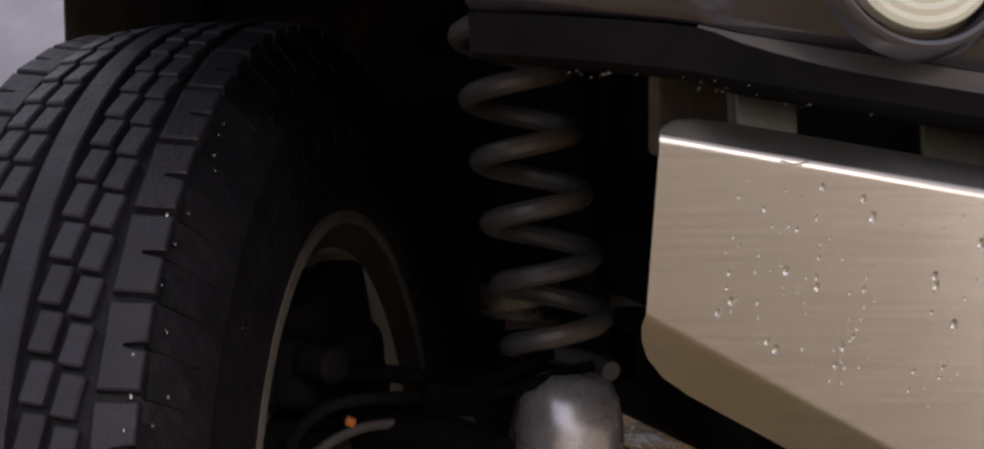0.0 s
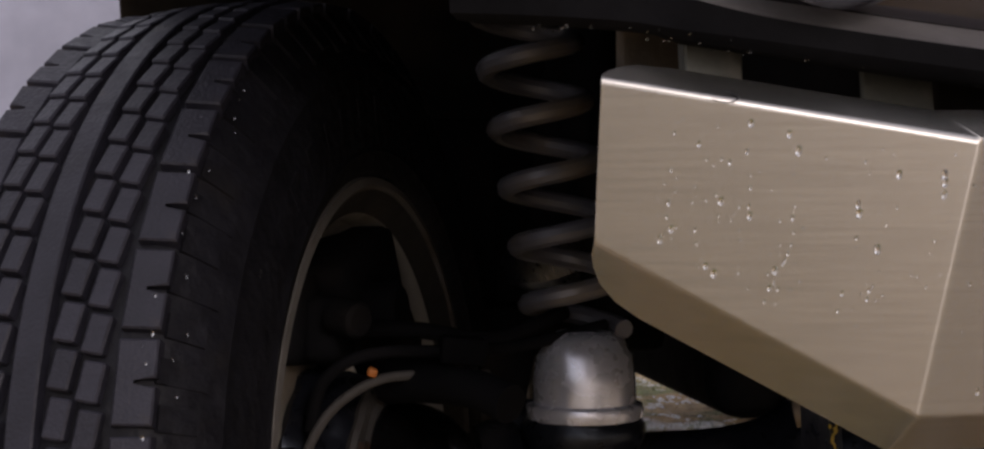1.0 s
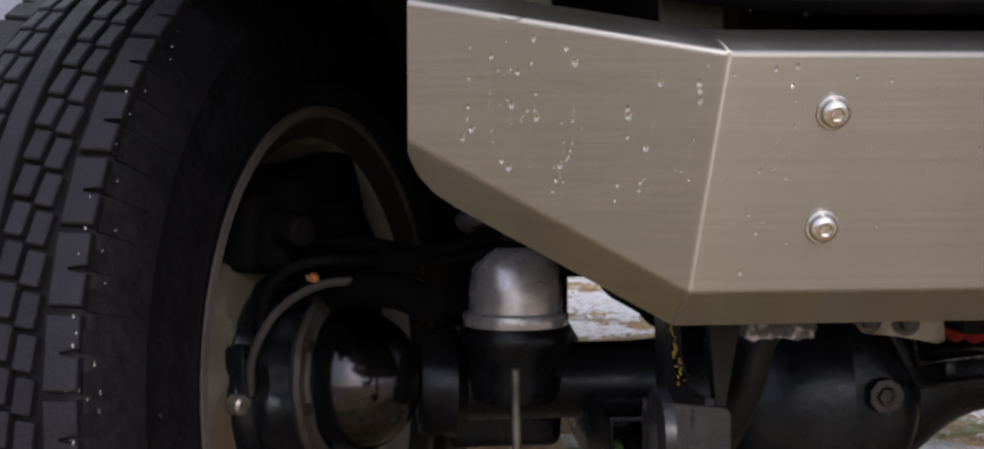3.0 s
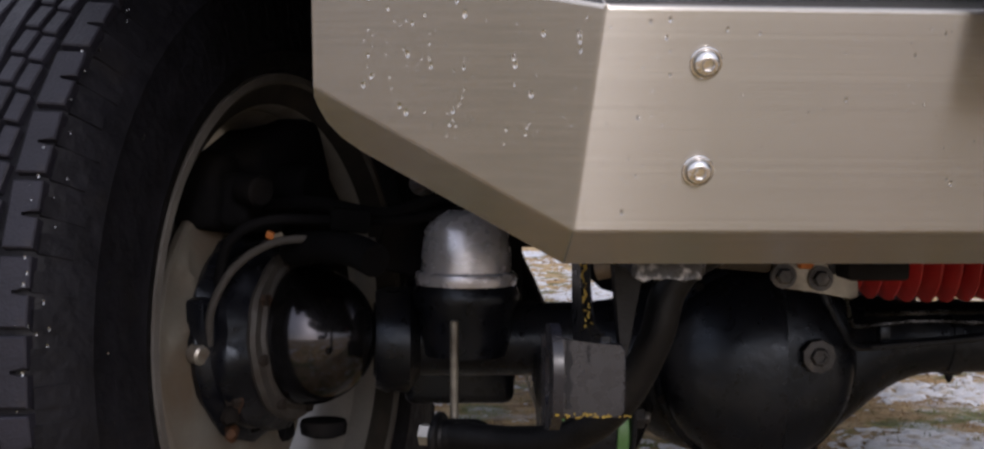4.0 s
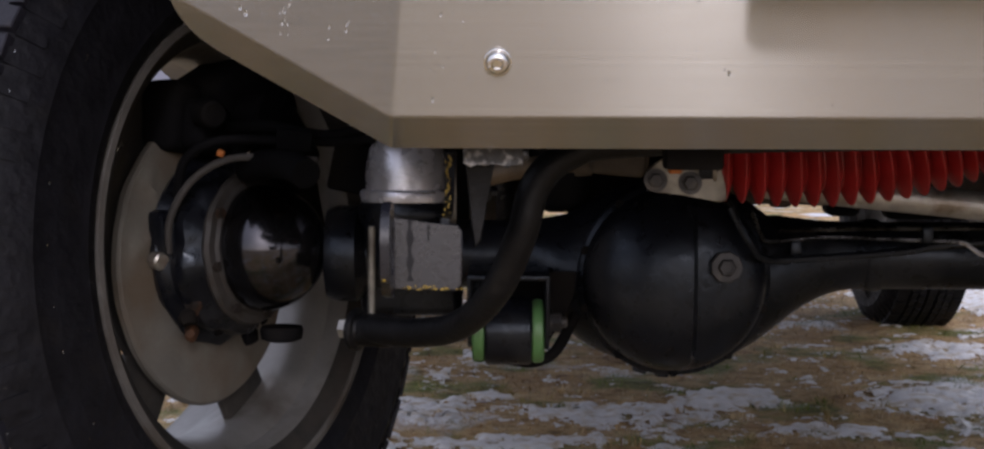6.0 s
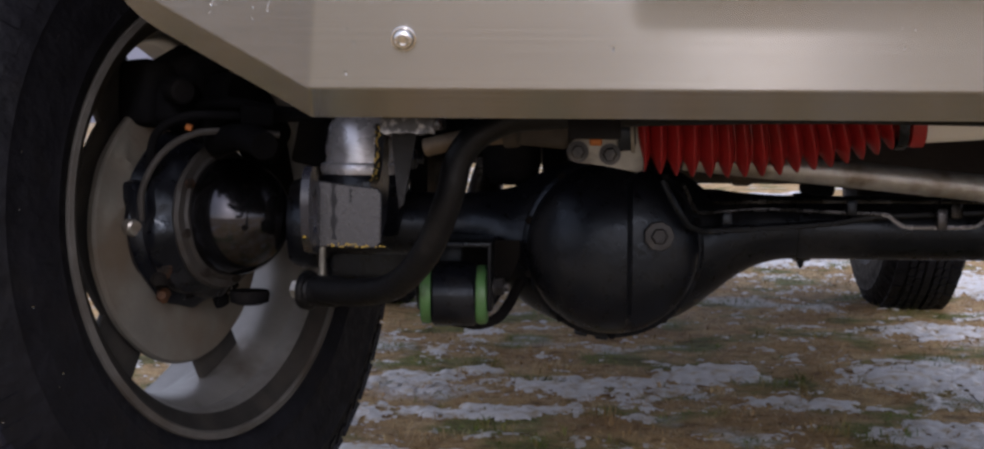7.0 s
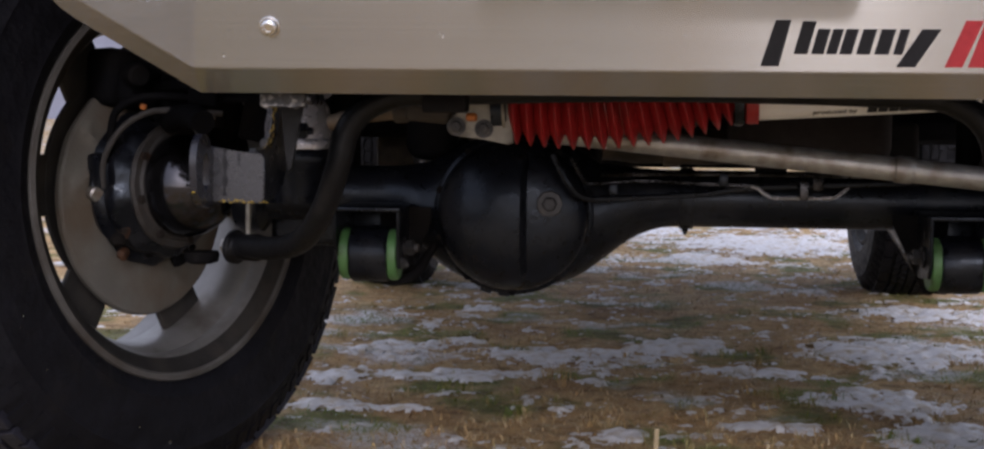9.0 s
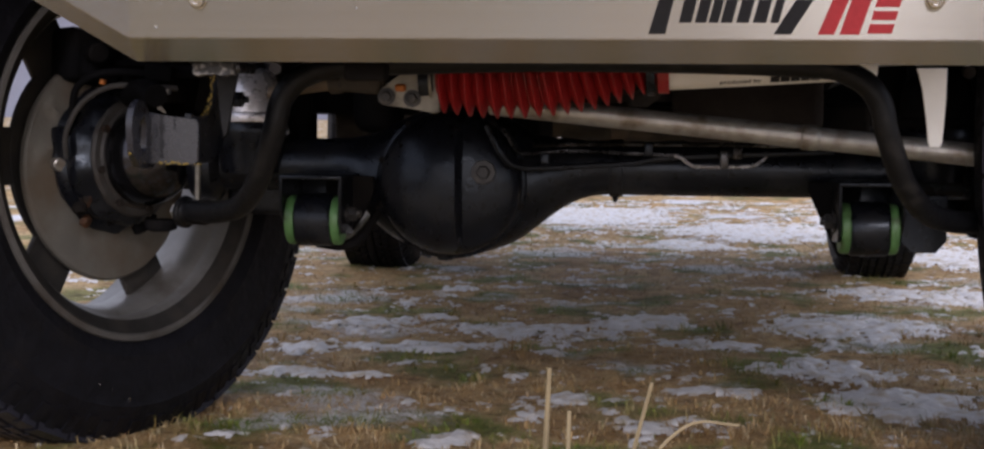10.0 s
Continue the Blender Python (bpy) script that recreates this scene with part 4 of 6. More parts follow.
part("pipe_guard", sweep([(0.110, -0.060, 0.3645), (0.118, -0.061, 0.3622), (0.125, -0.062, 0.3565), (0.134, -0.062, 0.3518), (0.150, -0.062, 0.3512), (0.196, -0.062, 0.3518), (0.208, -0.061, 0.3545), (0.220, -0.058, 0.3635)], 0.0021, 8), PALE, axle, "bent bare wire guard")
part("pipe_clip", box((0.010, 0.014, 0.022), pose(0.170, -0.062, 0.360), 0.002), PIPE, axle, "small dull clip")
part("pipe_clip", box((0.012, 0.020, 0.016), pose(0.186, -0.052, 0.368), 0.002), PIPE, axle, "small dull clip")


# -- leading arms with green bushes, brackets and bolts
def leading_arm(cx, inner):
    """cx: middle of the bush; inner: the side (+1 or -1) that faces the middle of the car."""
    y, z = -0.100, 0.2825
    arm = bmesh.new()
    add_sweep(arm, [(cx, -0.078, z - 0.004), (cx, 0.0, z - 0.012), (cx, 0.10, z - 0.004), (cx, 0.35, z + 0.04), (cx, 0.75, z + 0.10)], 0.025, 14)
    add_lathe(arm, [(0.018, -0.0222), (0.0300, -0.0218), (0.0318, -0.0195), (0.0322, 0.0), (0.0318, 0.0195), (0.0300, 0.0218), (0.018, 0.0222)], pose(cx, y, z, 0, 90), 40)
    ob = part("leading_arm", lumpy(arm, 0.0012, 60), BLACK, car, "black forged leading arm with green bushes")
    for side in (-1, 1):
        part("bush", lathe([(0.010, 0.0212), (0.0270, 0.0212), (0.0292, 0.0228), (0.0300, 0.0265), (0.0292, 0.0315), (0.0270, 0.0332), (0.010, 0.0332)], pose(cx, y, z, 0, 90 * side), 40), GREEN, ob, "bright green polyurethane bush")
        low = -0.012 if side == inner else 0.010
        plate = [(-0.034, low + 0.010), (-0.026, low - 0.002), (0.004, -0.016), (0.034, -0.018), (0.060, 0.010), (0.096, 0.044), (0.096, 0.052), (-0.034, 0.052)]
        m = axes((cx + side * 0.0358 - 0.002, y, z), (0, 1, 0), (0, 0, 1))
        part("bush_bracket", slab(plate, m, 0.004, 0.001), BLACK, ob, "black welded bracket plate")
    part("bracket_top", box((0.0756, 0.130, 0.005), pose(cx, y + 0.031, z + 0.0525), 0.0015), BLACK, ob, "black bracket top plate")
    part("bracket_back", box((0.0680, 0.005, 0.060), pose(cx, y + 0.072, z + 0.020), 0.001), BLACK, ob, "black bracket back plate")
    tip = Vector((cx + inner, y, z + 0.008))
    at = Vector((cx + inner * 0.0382, y, z + 0.008))
    bolt = rod(at, at + Vector((inner * 0.017, 0, 0)), 0.0050, 18)
    add_lathe(bolt, [(0, 0), (0.0120, 0), (0.0124, 0.0025), (0, 0.0025)], frame_to(at, tip)[0], 28)
    add_lathe(bolt, [(0, 0.0025), (0.0094, 0.0025), (0.0096, 0.0100), (0.0082, 0.0115), (0, 0.0115)], frame_to(at, tip)[0], 6)
    part("bush_bolt", bolt, WORN, ob, "dull dirty bolt and nut", smooth=30)
    # curved gusset that runs from the bush up to the axle casing
    gusset = bmesh.new()
    if inner > 0:
        add_sweep(gusset, [(cx - 0.004, y + 0.020, z - 0.030), (cx + 0.022, y + 0.030, z - 0.034), (cx + 0.044, y + 0.040, z - 0.026), (cx + 0.060, y + 0.055, z - 0.002), (cx + 0.070, y + 0.07, z + 0.024)], 0.0055, 10)
        outline = [(0.0, -0.014), (0.020, -0.020), (0.036, -0.014), (0.048, 0.006), (0.060, 0.034), (0.060, 0.052), (0.0, 0.052)]
    else:
        outline = [(0.0, -0.038), (0.026, -0.036), (0.062, 0.040), (0.062, 0.052), (0.0, 0.052)]
    add_slab(gusset, outline, axes((cx + inner * 0.004, y + 0.040, z), (inner, 0, 0), (0, 0, 1)), 0.006, 0.001)
    part("gusset", lumpy(gusset, 0.0010, 50), UNDER, ob, "curved muddy gusset on the axle")


leading_arm(-0.3185, 1)
leading_arm(0.3355, -1)
part("link_bracket", slab([(0, 0), (0.012, -0.012), (0.040, -0.012), (0.052, 0.002), (0.052, 0.055), (0.0, 0.055)], axes((0.372, -0.100, 0.268), (1, 0, 0), (0, 0, 1)), 0.006), BLACK, axle, "black link bracket on the axle")


# -- anti-roll bar
def roll_bar():
    left = [(-0.448, -0.200, 0.2965), (-0.43, -0.215, 0.298), (-0.395, -0.245, 0.300), (-0.358, -0.285, 0.312), (-0.328, -0.325, 0.345), (-0.308, -0.345, 0.392), (-0.298, -0.346, 0.428), (-0.272, -0.343, 0.452), (-0.22, -0.34, 0.462)]
    return left + [(0.0, -0.34, 0.468)] + [(-x + 0.012, y, z + 0.002) for x, y, z in left[::-1]]


bar = part("anti_roll_bar", sweep(roll_bar(), 0.0124, 16, 6), BAR_BLACK, car, "black bent anti-roll bar")
for s in (-1, 1):
    ex = -0.470 if s < 0 else 0.482
    inward = Vector((-s * 0.9, -0.42, 0.0)).normalized()
    end = Vector((ex - s * 0.017, -0.198, 0.2965))
    sleeve = lathe([(0.0, 0.0), (0.0180, 0.0), (0.0190, 0.0015), (0.0190, 0.0050), (0.0176, 0.0065), (0.0150, 0.0075), (0.0140, 0.010), (0.0148, 0.013), (0.0148, 0.034), (0.0130, 0.040), (0, 0.040)], frame_to(end, end + inward)[0], 32)
    part("bar_eye", lumpy(sleeve, 0.0012, 70), BAR_BLACK, bar, "black rubber bush and washer on the bar end")
    part("link_rod", rod((ex + 0.032 * -s, -0.192, 0.298), (ex + 0.032 * -s, -0.186, 0.386), 0.0034, 14), PLATE, bar, "thin bare drop link rod")
    part("eye_nut", lathe([(0, 0), (0.009, 0), (0.009, 0.010), (0.007, 0.012), (0, 0.012)], frame_to(end - inward * 0.012, end)[0], 6), ZINC, bar, "zinc nut", smooth=20)


# -- steering damper: bracket, red bellows, white cylinder
def damper():
    a, b = Vector((-0.150, -0.256, 0.4480)), Vector((0.089, -0.256, 0.4620))
    m, length = frame_to(a, b)
    prof = [(0.018, 0.0)]
    count = 17
    for k in range(count):
        t = (k + 0.5) / count
        big = 0.026 + 0.0200 * math.sin(math.pi * min(1, 0.12 + t * 0.95)) ** 0.8
        h0, h1 = length * k / count, length * (k + 1) / count
        prof += [(big - 0.014, h0 + (h1 - h0) * 0.06), (big - 0.0025, h0 + (h1 - h0) * 0.40), (big - 0.0004, h0 + (h1 - h0) * 0.48), (big, h0 + (h1 - h0) * 0.54), (big - 0.0025, h0 + (h1 - h0) * 0.64), (big - 0.014, h0 + (h1 - h0) * 0.96)]
    prof += [(0.026, length), (0.027, length + 0.004), (0.027, length + 0.012), (0.024, length + 0.012)]
    bellows = lathe(prof, m, 56)
    # the folds sag and lean towards the cylinder
    way = (b - a).normalized()
    for v in bellows.verts:
        u = (v.co - a).dot(way) / length
        low = max(0.0, (a + way * u * length - v.co).z)
        v.co += way * 0.24 * low * max(0.0, min(1.0, (u - 0.2) / 0.5)) * max(0.0, min(1.0, (1 - u) / 0.08))
    boot = part("steering_damper", bellows, RED, car, "steering damper in a red ribbed rubber boot", smooth=25)
    part("boot_clamp", lathe([(0.0275, length - 0.012), (0.0285, length - 0.010), (0.0285, length - 0.005), (0.0275, length - 0.003)], m, 40), BLACK, boot, "black hose clamp")
    d = (b - a).normalized()
    part("cylinder", lathe([(0, 0.0), (0.0225, 0.0), (0.0235, 0.002), (0.0235, 0.215), (0.021, 0.219), (0, 0.219)], frame_to(b + d * 0.010, b + d)[0], 48), WHITE, boot, "glossy white damper cylinder")
    part("rod_end", rod(b + d * 0.22, b + d * 0.29, 0.010, 20), ZINC, boot, "zinc rod end")
    part("collar", lathe([(0.018, -0.016), (0.0300, -0.016), (0.0300, -0.003), (0.027, 0.0), (0.018, 0.0)], m, 40), BLACK, boot, "black clamp collar")
    part("collar_edge", lathe([(0.026, -0.0045), (0.0312, -0.0045), (0.0312, -0.0015), (0.026, -0.0015)], m, 40), PLATE, boot, "bare edge of the collar")
    outline = [(-0.052, -0.004), (-0.060, -0.011), (-0.061, -0.021), (-0.052, -0.028), (-0.030, -0.030), (0.0, -0.036), (0.006, -0.034), (0.003, 0.024), (-0.030, 0.026), (-0.038, 0.004)]
    part("mount_plate", slab(outline, axes(a + Vector((0.002, -0.020, 0)), (1, 0, 0), (0, 0, 1)), 0.005), PLATE, boot, "greasy bare steel mounting plate")
    for bx, bz in ((-0.050, -0.018), (-0.022, -0.020)):
        c = a + Vector((bx, -0.026, bz))
        hexa = bmesh.new()
        add_lathe(hexa, [(0, 0), (0.0095, 0), (0.0095, 0.002), (0, 0.002)], axes(c, (1, 0, 0), (0, 0, 1)), 24)
        add_lathe(hexa, [(0, 0.002), (0.0062, 0.002), (0.0062, 0.006), (0.005, 0.007), (0, 0.007)], axes(c, (1, 0, 0), (0, 0, 1)), 6)
        part("mount_bolt", hexa, WORN, boot, "worn hex bolt", smooth=25)
    part("plate_plug", rod(a + Vector((-0.040, -0.029, -0.0085)), a + Vector((-0.029, -0.029, -0.0085)), 0.0042, 14), ORANGE, boot, "orange rusty plug")
    part("damper_arm", sweep([a + Vector((-0.055, -0.012, -0.005)), a + Vector((-0.100, -0.012, -0.003)), a + Vector((-0.150, -0.006, -0.008)), a + Vector((-0.185, 0.006, -0.016))], 0.0085, 12), TAN, boot, "muddy tan mounting arm")
    part("arm_collar", lathe([(0.008, -0.007), (0.0105, -0.007), (0.0112, -0.005), (0.0112, 0.005), (0.0105, 0.007), (0.008, 0.007)], frame_to(a + Vector((-0.108, -0.012, -0.004)), a + Vector((-0.14, -0.008, -0.006)))[0], 24), BROWN, boot, "muddy brown collar")
    part("arm_block", lumpy(box((0.046, 0.022, 0.026), pose(a.x - 0.080, a.y - 0.016, a.z - 0.001, 0, 4), 0.005, 3), 0.0015, 60), BROWN, boot, "muddy brown mounting block")
    # print on the cylinder
    text = bpy.data.curves.new("print", "FONT")
    text.body, text.size, text.extrude = "produced by", 0.0085, 0.0002
    holder = bpy.data.objects.new("print_source", text)
    mesh = bpy.data.meshes.new_from_object(holder)
    bpy.data.objects.remove(holder)
    mesh.materials.clear()
    mesh.materials.append(INK)
    turn = math.atan2(d.z, d.x)
    lab = axes(b + d * 0.066 + Vector((0, -0.0132, -0.0200)), (math.cos(turn), 0, math.sin(turn)), (0, -0.835, 0.55))
    piece("print", mesh, boot, "small black print on the cylinder", lab)
    for k in range(5):
        bar_at = lab @ Matrix.Translation((0.058 + k * 0.0105, 0.0035, 0.0))
        part("print_block", box((0.0095, 0.0095, 0.0006), bar_at, 0), INK, boot, smooth=0)


damper()


# -- steering rod, bare steel with a collar
rod_a, rod_b = Vector((-0.10, -0.175, 0.4235)), Vector((0.56, -0.205, 0.3600))
link = part("steering_rod", rod(rod_a, rod_b, 0.0125, 28), ROD, car, "bare steel steering rod")
rm = frame_to(rod_a, rod_b)[0]
part("rod_collar", lathe([(0.0125, 0.350), (0.0140, 0.352), (0.0142, 0.366), (0.0128, 0.370), (0.0125, 0.3705)], rm, 28), ROD, link, "dull weld collar")


# -- tow hook under the rail
def tow_hook():
    top = part("tow_hook", box((0.044, 0.06, 0.010), pose(-0.327, -0.455, 0.4545), 0.002), HOOK_BLACK, car, "black steel tow hook with chipped yellow edges")
    arm = slab([(0.001, 0.0), (0.024, 0.0), (0.018, -0.030), (0.0125, -0.064), (0.008, -0.069), (0.006, -0.050)], axes((-0.352, -0.405, 0.454), (1, 0.1, 0), (0, 0, 1)), 0.008)
    part("hook_arm", arm, BAR_BLACK, top, "black flat hook arm")
    web = [(-0.466, 0.361), (-0.466, 0.410), (-0.432, 0.4055), (-0.405, 0.4080), (-0.388, 0.4180), (-0.380, 0.4320), (-0.377, 0.454), (-0.335, 0.454), (-0.338, 0.405), (-0.36, 0.372), (-0.40, 0.361)]
    part("hook_web", slab(web, axes((-0.3660, 0, 0), (0, 1, 0), (0, 0, 1)), 0.007), BLACK, top, "black swan-necked hook side")
    face = [(0, 0.0), (0.048, -0.001), (0.0515, 0.003), (0.0520, 0.040), (0.0490, 0.0445), (0.026, 0.046), (0.0, 0.051)]
    part("hook_face", slab(face, axes((-0.4025, -0.468, 0.361), (1, 0.06, 0), (0, 0.04, 1)), 0.006), HOOK_BLACK, top, "black hook face with drips")
    ear = arc(-0.004, 0.036, 0.026, 185, 20, 12) + [(0.030, 0.044), (0.030, 0.0), (0.012, -0.004), (-0.012, 0.0), (-0.027, 0.012)]
    em = axes((-0.4025, -0.498, 0.361), (0, 1, 0), (0, 0, 1))
    bm = bmesh.new()
    rings = []
    n = len(ear)
    for z in (0.0, 0.006):
        rings.append(([bm.verts.new(em @ Vector((x, y, z))) for x, y in ear], [bm.verts.new(em @ Vector((0.002 + 0.012 * math.cos(math.atan2(y - 0.028, x - 0.002)), 0.028 + 0.017 * math.sin(math.atan2(y - 0.028, x - 0.002)), z))) for x, y in ear]))
    (o0, i0), (o1, i1) = rings
    for k in range(n):
        j = (k + 1) % n
        for loop in ((o0[k], o0[j], i0[j], i0[k]), (o1[k], i1[k], i1[j], o1[j]), (o0[k], o1[k], o1[j], o0[j]), (i0[k], i0[j], i1[j], i1[k])):
            bm.faces.new(loop)
    part("hook_ear", bm, HOOK_BLACK, top, "black hook ear with an oval hole")
    rnd = random.Random(8)
    rim = [(-0.020 + 0.005 * k, -0.003 - 0.004 * rnd.random()) for k in range(9)] + [(0.020 - 0.005 * k, 0.006) for k in range(9)]
    part("flaky_pad", slab(rim, axes((-0.3295, -0.478, 0.4525), (1, 0.02, 0), (0, 0, 1)), 0.014, 0.001), FLAKY, top, "flaky grey underseal pad")
    # wet streak down the face
    m = axes((-0.4025, -0.4742, 0.361), (1, 0.06, 0), (0, 0.04, 1))
    for sx, w0, z0, z1 in ((0.0165, 0.0030, 0.006, 0.048), (0.029, 0.0012, 0.034, 0.045)):
        side = [(sx + w0 * (0.5 + 0.45 * math.sin(k * 1.9 + sx * 900)), z0 + (z1 - z0) * k / 9) for k in range(10)]
        part("wet_streak", slab(side + [(2 * sx - x - w0 * 0.2 * (k % 3), z) for k, (x, z) in enumerate(side)][::-1], m, 0.0005, 0), INK, top, "dark wet streak", smooth=0)
    chips = bmesh.new()
    spots = [(-0.3955 + 0.048 * rnd.random() ** 0.8, 0.3612 + 0.0012 * rnd.random(), 0) for _ in range(16)] + [(-0.3725 + rnd.gauss(0, 0.007), 0.3622 + 0.0016 * rnd.random(), 0) for _ in range(10)]
    for x, z, _ in spots:
        add_box(chips, (0.0008 + 0.0026 * rnd.random() ** 2, 0.0012, 0.0005 + 0.0009 * rnd.random()), pose(x, -0.4745 + 0.003 * (x + 0.40) / 0.05, z, 0, rnd.uniform(-20, 20)), 0)
    for k in range(24):
        u = k / 23
        add_box(chips, (0.0007 + 0.0014 * rnd.random() ** 2, 0.0016, 0.0007 + 0.0030 * rnd.random() ** 2), pose(-0.3662 + 0.0046 * rnd.random(), -0.3775 - 0.027 * (1 - u) ** 2.2, 0.4085 + 0.042 * u, 0, rnd.uniform(-25, 25)), 0)
    for k in range(7):
        add_box(chips, (0.0022, 0.0030, 0.0014 + 0.0018 * rnd.random()), pose(-0.4010 + 0.0012 * rnd.random(), -0.5235 + 0.006 * k, 0.3720 - 0.0017 * k + 0.001 * rnd.random(), rnd.uniform(-30, 30)), 0)
    am = axes((-0.352, -0.405, 0.454), (1, 0.1, 0), (0, 0, 1))
    for _ in range(26):
        dz = rnd.uniform(0.003, 0.062)
        dx = 0.003 + 0.06 * dz + rnd.random() * (0.019 - 0.20 * dz)
        drop(am @ Vector((dx, -dz, 0.0041)), am.to_3x3() @ Vector((0, 0, 1)), Vector((0, 0, 1)), 0.0003 + 0.0006 * rnd.random() ** 2, top)
    part("chipped_edge", chips, YELLOW, top, "chipped yellow paint edge", smooth=0)["kind"] = "stuff"


tow_hook()
part("hook_nut", lathe([(0, 0), (0.009, 0), (0.009, 0.007), (0.007, 0.009), (0.004, 0.009), (0.004, 0.014), (0, 0.014)], frame_to((-0.341, -0.376, 0.425), (-0.30, -0.376, 0.425))[0], 6), BLACK, car, "black nut beside the rail", smooth=20)
part("white_tab", slab([(0.0, 0.0), (0.030, 0.0), (0.0295, -0.03), (0.0280, -0.06), (0.0270, -0.076), (0.0245, -0.0795), (0.0150, -0.0795), (0.0128, -0.074), (0.0105, -0.048), (0.0060, -0.020)], axes((0.348, -0.330, 0.462), (1, 0, 0), (0, 0, 1)), 0.004), WHITE, car, "small white hanging tab")


# -- coil spring and its seat
def spring(cx, cup):
    turns, base, topz, r = 7.5, 0.466, 0.80, 0.036
    s = 1 if cx > 0 else -1
    pts = [(cx * 1.01 + s * 0.058 * k / 132 + r * math.cos(2 * math.pi * turns * k / 132), -0.033 + r * math.sin(2 * math.pi * turns * k / 132), base + (topz - base) * k / 132) for k in range(133)]
    coil = part("coil_spring", add_sweep(bmesh.new(), pts, 0.0078, 10, 0), SPRING, car, "grey painted coil spring")
    seat = [(0, 0.462), (0.020, 0.462), (0.030, 0.456), (0.037, 0.444), (0.0395, 0.425), (0.040, 0.408), (0.0445, 0.406), (0.0455, 0.402), (0.0445, 0.396), (0.030, 0.394), (0, 0.394)]
    part("spring_seat", lathe(seat, pose(cx, -0.033, 0.004), 44), cup, coil, "%s spring seat cup" % ("pale grey" if cup is PALE else "dirty black"))
    perch = lathe([(0, 0.336), (0.036, 0.336), (0.040, 0.352), (0.042, 0.374), (0.047, 0.384), (0.048, 0.392), (0.044, 0.400), (0, 0.400)], pose(cx, -0.030, 0), 36)
    add_box(perch, (0.104, 0.050, 0.120), pose(cx, 0.062, 0.338), 0.010, 3)
    part("spring_perch", perch, BLACK, coil, "black welded spring perch on the axle")
    damper_x = cx + s * -0.039
    part("shock_absorber", lathe([(0, 0), (0.014, 0), (0.016, 0.03), (0.0155, 0.06), (0.020, 0.065), (0.020, 0.30), (0.012, 0.305), (0.012, 0.47), (0, 0.47)], frame_to((damper_x, 0.052, 0.30), (damper_x, 0.052, 0.80))[0], 28), UNDER, coil, "black shock absorber")


spring(-0.418, PALE)
spring(0.418, UNDER)


# ---- wheels ----
STEER = radians(25.1)
BLOCKS = 84


def tread_block_mesh(name, width, length, height):
    bm = bmesh.new()
    add_box(bm, (width, length, height), Matrix.Identity(4), 0.0012, 1)
    me = bpy.data.meshes.new(name)
    bm.to_mesh(me)
    bm.free()
    me.materials.append(TREAD)
    return me


def shoulder_block_mesh(name, width, length, height):
    """Two shoulder blocks joined on the inner side, parted by a half-wide cut."""
    bm = bmesh.new()
    h, cut_in = length / 2, 0.0026
    outline = [(-width / 2, -h), (width / 2, -h), (width / 2, -cut_in), (-width * 0.08, -cut_in * 0.8), (-width * 0.08, cut_in * 0.8), (width / 2, cut_in), (width / 2, h), (-width / 2, h)]
    add_slab(bm, outline, Matrix.Translation((0, 0, -height / 2)), height, 0.0011)
    me = bpy.data.meshes.new(name)
    bm.to_mesh(me)
    bm.free()
    me.materials.append(TREAD)
    return me


# rows of small tread blocks: middle across the tread, width, share of the pitch, shift
ROWS = ((0.0390, 0.0135, 0.85, 0.30), (0.0215, 0.0135, 0.85, 0.04), (-0.0215, 0.0135, 0.85, 0.42), (-0.0390, 0.0135, 0.85, 0.16))
SHOULDERS = ((0.0640, 0.0230, 0.30), (-0.0640, 0.0230, 0.80))


def crown(x):
    return 0.3715 - 1.4 * x * x


def tyre_profile():
    side = [(0.2150, 0.0800), (0.2260, 0.0830), (0.2330, 0.0870), (0.2355, 0.0905), (0.2400, 0.0945), (0.2500, 0.0975), (0.2530, 0.0990), (0.2560, 0.0982), (0.2750, 0.1000), (0.2950, 0.0995),
            (0.3120, 0.0960), (0.3160, 0.0970), (0.3200, 0.0950), (0.3360, 0.0880), (0.3500, 0.0790), (0.3570, 0.0720), (0.3605, 0.0640), (0.3625, 0.0400)]
    return side + [(0.3630, 0.0)] + [(r, -x) for r, x in side[::-1]]


